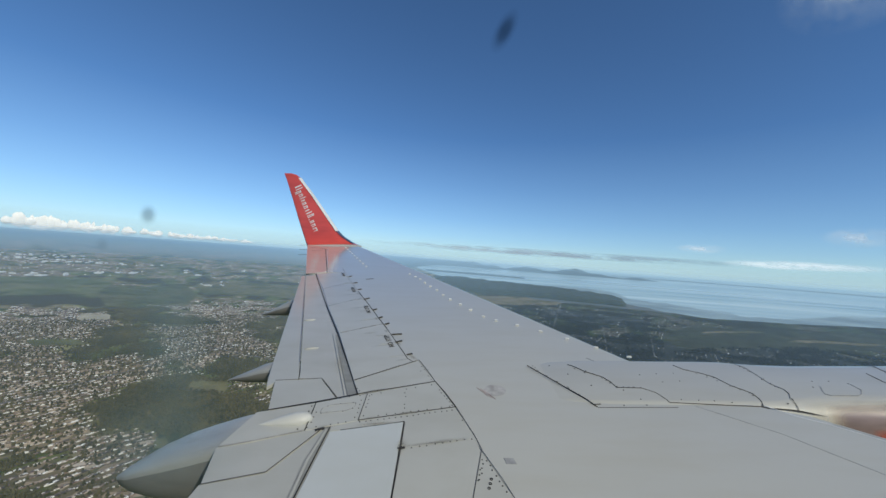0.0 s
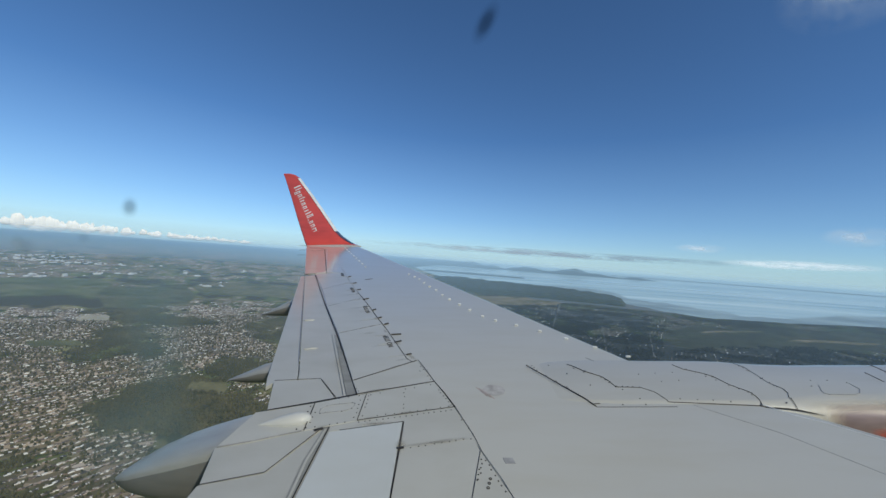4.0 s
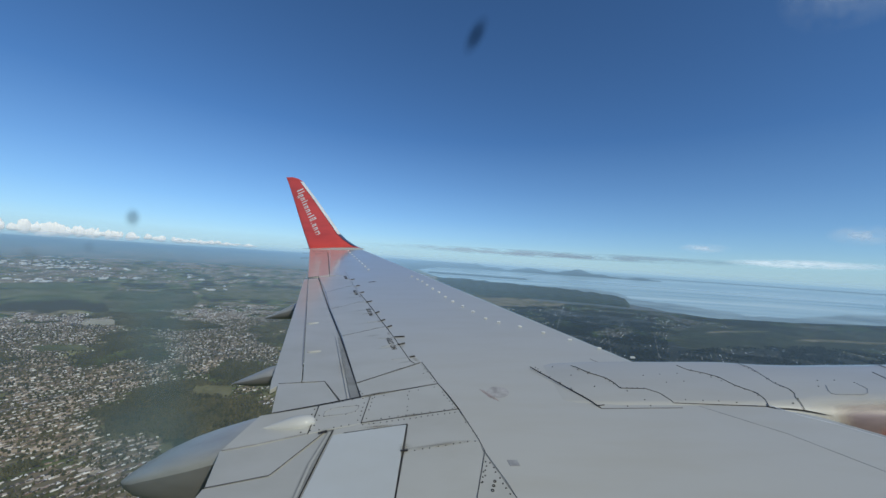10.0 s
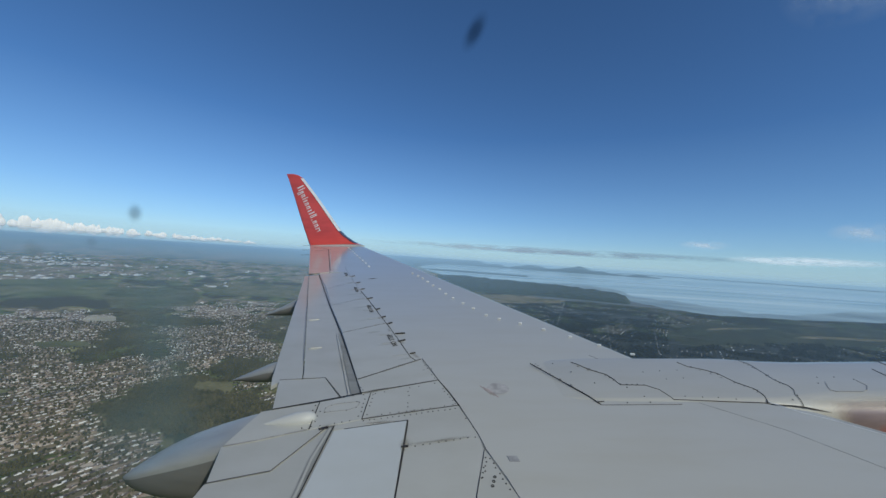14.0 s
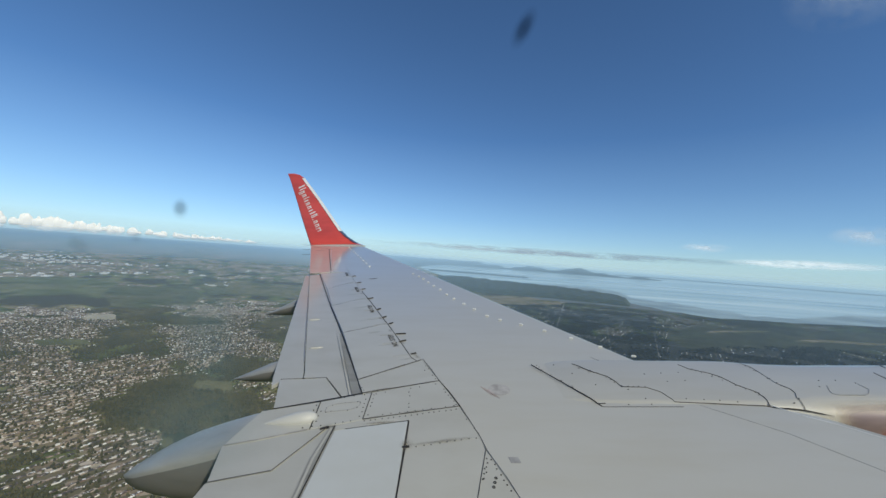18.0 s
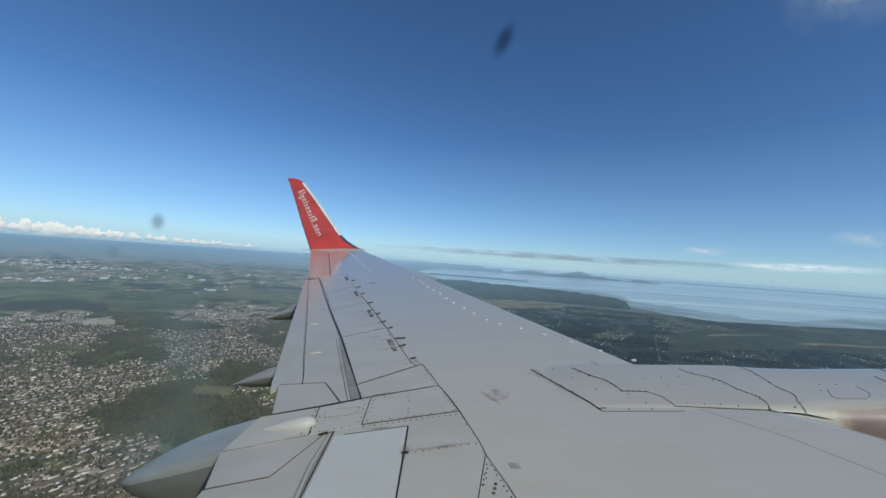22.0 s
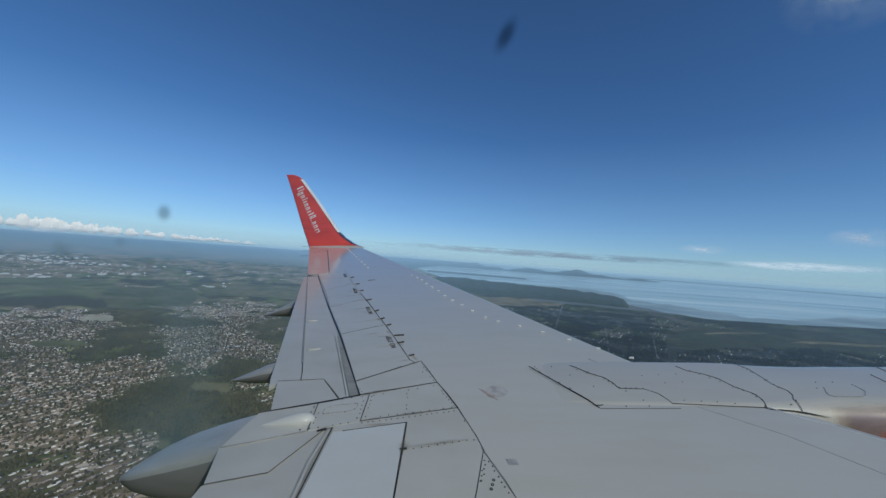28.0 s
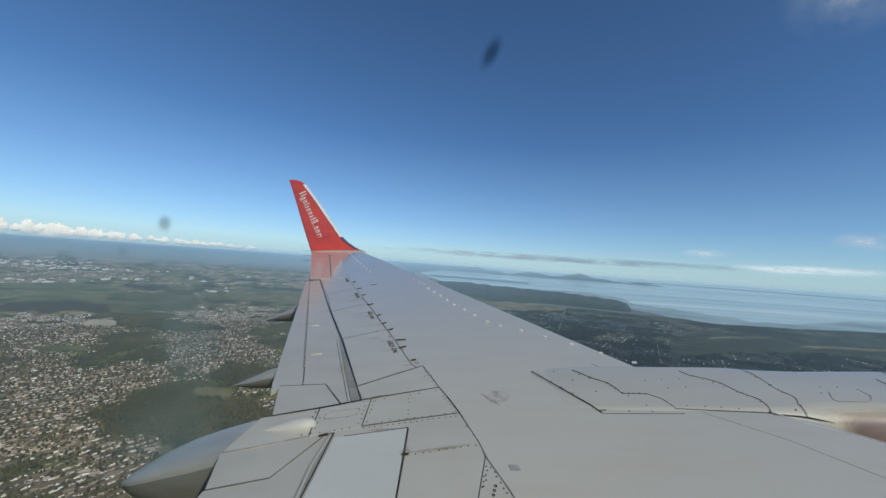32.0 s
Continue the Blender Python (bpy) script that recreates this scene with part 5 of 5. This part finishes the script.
def scatter_trees(name, count, az0, az1, d0, d1, seed, want, small=5, big=11, leaf=None):
    rng = random.Random(seed)
    verts, faces = [], []
    made = 0
    while made < count:
        az = rng.uniform(az0, az1)
        d = math.sqrt(rng.uniform(d0 * d0, d1 * d1))
        px, py = true_uv(az, d)
        if not want(town_at(px, py)) or in_the_open(az, d):
            continue
        made += 1
        k = drawn_in(d) / d
        o = earth(az, d)
        r = rng.triangular(small, big, small) * k
        base = len(verts)
        verts.append((o.x, o.y, o.z + r * rng.uniform(1.7, 2.6)))
        for ring, (zz, rr) in enumerate(((1.4, 0.75), (0.5, 1.0))):
            for q in range(5):
                a = q * 1.2566 + ring * 0.6
                f = rr * r * rng.uniform(0.7, 1.2)
                verts.append((o.x + f * math.cos(a), o.y + f * math.sin(a), o.z + zz * r * rng.uniform(0.8, 1.2)))
        for q in range(5):
            n = (q + 1) % 5
            faces += [(base, base + 1 + q, base + 1 + n), (base + 1 + q, base + 6 + q, base + 6 + n), (base + 1 + q, base + 6 + n, base + 1 + n)]
    me = bpy.data.meshes.new(name)
    me.from_pydata(verts, [], faces)
    me.materials.append(leaf or LEAF)
    return tagged(new(name, me), "dark green tree crowns in woods and gardens", "trees", kind="stuff")


scatter_trees("woodland_trees", 34000, -54, -14, 1000, 4000, 21, lambda t: t < -0.30, 4, 8)
scatter_trees("bog_trees", 9000, 4, 52, 2850, 5200, 23, lambda t: t < -0.25, 5, 9, BOG)
scatter_trees("garden_trees", 9000, -54, -14, 1000, 3600, 22, lambda t: t > -0.3, 3, 6)

# ---- clouds and haze ----


def cloud_material(name):
    m, nt, b = nodes_of(name)
    v = coords(nt, (0.01, 0.01, 0.02))
    c = ramp(nt, noise_at(nt, v, 1.0, 4), [(0.3, (0.66, 0.64, 0.62)), (0.7, (0.82, 0.79, 0.75))])
    nt.links.new(c, b.inputs["Base Color"])
    # emission added to lift the clouds above what the sun gives them
    b.inputs["Emission Color"].default_value = (1.0, 0.92, 0.82, 1)
    b.inputs["Emission Strength"].default_value = 0.28
    b.inputs["Roughness"].default_value = 1.0
    b.inputs["Specular IOR Level"].default_value = 0.0
    return m


def veil_material(name, density, scale, cut, colour, glow=0.0):
    """Thin torn cloud: gaps by noise, fading out to the edges of its sheet."""
    m, nt, b = nodes_of(name)
    v = coords(nt, scale, "UV")
    a = ramp(nt, noise_at(nt, v, 1.0, 7, 0.6), [(cut, (0.0,) * 3), (min(1, cut + 0.25), (density,) * 3)])
    c = nt.nodes.new("ShaderNodeTexCoord")
    sub = nt.nodes.new("ShaderNodeVectorMath")
    sub.operation = "SUBTRACT"
    sub.inputs[1].default_value = (0.5, 0.5, 0)
    nt.links.new(c.outputs["UV"], sub.inputs[0])
    ln = nt.nodes.new("ShaderNodeVectorMath")
    ln.operation = "LENGTH"
    nt.links.new(sub.outputs[0], ln.inputs[0])
    e = ramp(nt, ln.outputs["Value"], [(0.15, (1, 1, 1)), (0.48, (0, 0, 0))])
    nt.links.new(blend(nt, 1.0, a, e, "MULTIPLY"), b.inputs["Alpha"])
    # glow: emission in place of sunlight the sheet does not catch
    b.inputs["Emission Color"].default_value = (1.0, 0.97, 0.94, 1)
    b.inputs["Emission Strength"].default_value = glow
    b.inputs["Base Color"].default_value = (*colour, 1)
    b.inputs["Roughness"].default_value = 1.0
    b.inputs["Specular IOR Level"].default_value = 0.0
    return m


def cloud_sheet(name, az0, az1, el0, el1, dist, material, label, lean=0.0):
    bm = bmesh.new()
    uv = bm.loops.layers.uv.new("sheet")
    n, m = 24, 6
    g = {}
    for i in range(n + 1):
        for k in range(m + 1):
            a = radians(az0 + (az1 - az0) * i / n)
            e = radians(el0 + (el1 - el0) * k / m + lean * (i / n - 0.5))
            g[i, k] = bm.verts.new((dist * math.sin(a), dist * math.cos(a), ALT + dist * math.tan(e)))
    for i in range(n):
        for k in range(m):
            f = bm.faces.new((g[i, k], g[i + 1, k], g[i + 1, k + 1], g[i, k + 1]))
            for lp, (p, q) in zip(f.loops, ((i, k), (i + 1, k), (i + 1, k + 1), (i, k + 1))):
                lp[uv].uv = (p / n, q / m)
    ob = mesh_ob(name, bm, material, None, True)
    ob.visible_shadow = False
    return tagged(ob, label, "cloud", kind="structure")


CLOUD = cloud_material("bright_cumulus")
STREAK = veil_material("thin_grey_cloud", 0.9, (12, 2.0, 1), 0.34, (0.45, 0.48, 0.55))
WISP = veil_material("torn_white_cloud", 0.5, (3, 2.2, 1), 0.40, (0.85, 0.86, 0.88), 0.3)
PUFF = veil_material("pinkish_cloud", 0.55, (2.2, 1.6, 1), 0.36, (0.80, 0.72, 0.72), 0.45)
STRIP = veil_material("bright_cloud_strip", 0.95, (4, 1.5, 1), 0.30, (0.92, 0.90, 0.88), 0.55)


def cloud(name, puffs, material, label):
    bm = bmesh.new()
    for (az, el, dist, rx, rz) in puffs:
        a, e = radians(az), radians(el)
        o = Vector((dist * math.sin(a), dist * math.cos(a), ALT + dist * math.tan(e)))
        bmesh.ops.create_icosphere(bm, subdivisions=3, radius=1.0, matrix=Matrix.Translation(o) @ Matrix.Rotation(-a, 4, "Z") @ Matrix.Diagonal((rx, rx * 0.6, rz, 1)))
    for v in bm.verts:
        k = noise.noise(v.co * 0.03) * 8 + noise.noise(v.co * 0.08) * 6 + noise.noise(v.co * 0.2) * 3
        v.co += Vector((0, 0, 1)) * k * 0.8 + v.normal * k * 0.4
    ob = mesh_ob(name, bm, material, None, True)
    return tagged(ob, label, "cloud", kind="structure")


rng = random.Random(77)
bank = []
for i in range(150):
    az = rng.uniform(-56, -27)
    hgt = lerp_table([(-56, 90), (-46, 66), (-40, 40), (-34, 20), (-27, 7)], az)
    bank.append((az, lerp_table([(-56, 0.78), (-46, 0.62), (-27, 0.36)], az) + rng.uniform(-0.12, 0.15), 4750, rng.uniform(14, 36), hgt * rng.uniform(0.4, 1.0)))
cloud_sheet("streak_clouds", -14, 44, 1.35, 2.6, 4700, STREAK, "thin grey streaks of cloud over the sea")
cloud_sheet("small_cloud", 31.5, 37.5, 3.1, 4.4, 4600, PUFF, "small faint pinkish wisp of cloud")
cloud_sheet("small_cloud", 45, 51, 4.2, 6.6, 4600, PUFF, "small faint pinkish wisp of cloud")
cloud_sheet("cloud_strip", 36, 51, 1.6, 2.75, 4690, STRIP, "bright strip of cloud over the sea")
cloud_sheet("high_wisp", 40, 57, 25.3, 37, 3200, WISP, "torn white wisp of high cloud", 2)
cloud("cloud_bank", bank, CLOUD, "low white cumulus bank along the horizon")


def haze_material():
    # see-through shell: the distance haze is put into its alpha and colour
    m, nt, b = nodes_of("haze")
    c = nt.nodes.new("ShaderNodeTexCoord")
    sp = nt.nodes.new("ShaderNodeSeparateXYZ")
    nt.links.new(c.outputs["UV"], sp.inputs[0])
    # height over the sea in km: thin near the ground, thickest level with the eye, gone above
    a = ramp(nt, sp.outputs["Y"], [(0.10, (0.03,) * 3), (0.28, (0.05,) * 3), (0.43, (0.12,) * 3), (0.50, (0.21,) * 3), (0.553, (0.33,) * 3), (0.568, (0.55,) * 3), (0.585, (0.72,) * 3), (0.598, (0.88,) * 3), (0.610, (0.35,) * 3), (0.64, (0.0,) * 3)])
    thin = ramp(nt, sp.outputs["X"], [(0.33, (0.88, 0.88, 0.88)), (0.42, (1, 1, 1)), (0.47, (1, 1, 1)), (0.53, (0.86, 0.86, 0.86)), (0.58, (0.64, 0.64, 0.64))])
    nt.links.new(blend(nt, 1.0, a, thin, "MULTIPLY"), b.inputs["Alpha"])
    # haze tone painted in by bearing, darker and bluer on the left
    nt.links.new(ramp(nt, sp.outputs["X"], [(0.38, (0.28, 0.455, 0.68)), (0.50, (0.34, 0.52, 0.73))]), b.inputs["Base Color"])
    # fixed normal, so the sun lights the shell alike at every bearing
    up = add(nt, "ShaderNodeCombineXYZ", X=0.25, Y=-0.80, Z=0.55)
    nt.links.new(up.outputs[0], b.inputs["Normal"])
    b.inputs["Roughness"].default_value = 1.0
    b.inputs["Specular IOR Level"].default_value = 0.0
    return m


HAZE = haze_material()


def horizon_glow_material():
    m, nt, b = nodes_of("pale_horizon_sky")
    c = nt.nodes.new("ShaderNodeTexCoord")
    sp = nt.nodes.new("ShaderNodeSeparateXYZ")
    nt.links.new(c.outputs["UV"], sp.inputs[0])
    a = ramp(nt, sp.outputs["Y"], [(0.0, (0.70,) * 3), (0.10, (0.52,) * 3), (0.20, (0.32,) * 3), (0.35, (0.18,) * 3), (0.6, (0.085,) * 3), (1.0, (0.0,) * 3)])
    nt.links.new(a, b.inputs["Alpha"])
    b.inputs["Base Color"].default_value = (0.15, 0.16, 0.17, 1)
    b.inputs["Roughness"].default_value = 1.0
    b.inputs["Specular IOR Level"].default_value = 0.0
    # emission of this added sheet brightens the low sky
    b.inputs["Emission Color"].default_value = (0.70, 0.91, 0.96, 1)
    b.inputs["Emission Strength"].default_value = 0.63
    return m


cloud_sheet("horizon_sky", -80, 80, -0.1, 18.0, 4780, horizon_glow_material(), "glowing sheet that pales the sky along the horizon")
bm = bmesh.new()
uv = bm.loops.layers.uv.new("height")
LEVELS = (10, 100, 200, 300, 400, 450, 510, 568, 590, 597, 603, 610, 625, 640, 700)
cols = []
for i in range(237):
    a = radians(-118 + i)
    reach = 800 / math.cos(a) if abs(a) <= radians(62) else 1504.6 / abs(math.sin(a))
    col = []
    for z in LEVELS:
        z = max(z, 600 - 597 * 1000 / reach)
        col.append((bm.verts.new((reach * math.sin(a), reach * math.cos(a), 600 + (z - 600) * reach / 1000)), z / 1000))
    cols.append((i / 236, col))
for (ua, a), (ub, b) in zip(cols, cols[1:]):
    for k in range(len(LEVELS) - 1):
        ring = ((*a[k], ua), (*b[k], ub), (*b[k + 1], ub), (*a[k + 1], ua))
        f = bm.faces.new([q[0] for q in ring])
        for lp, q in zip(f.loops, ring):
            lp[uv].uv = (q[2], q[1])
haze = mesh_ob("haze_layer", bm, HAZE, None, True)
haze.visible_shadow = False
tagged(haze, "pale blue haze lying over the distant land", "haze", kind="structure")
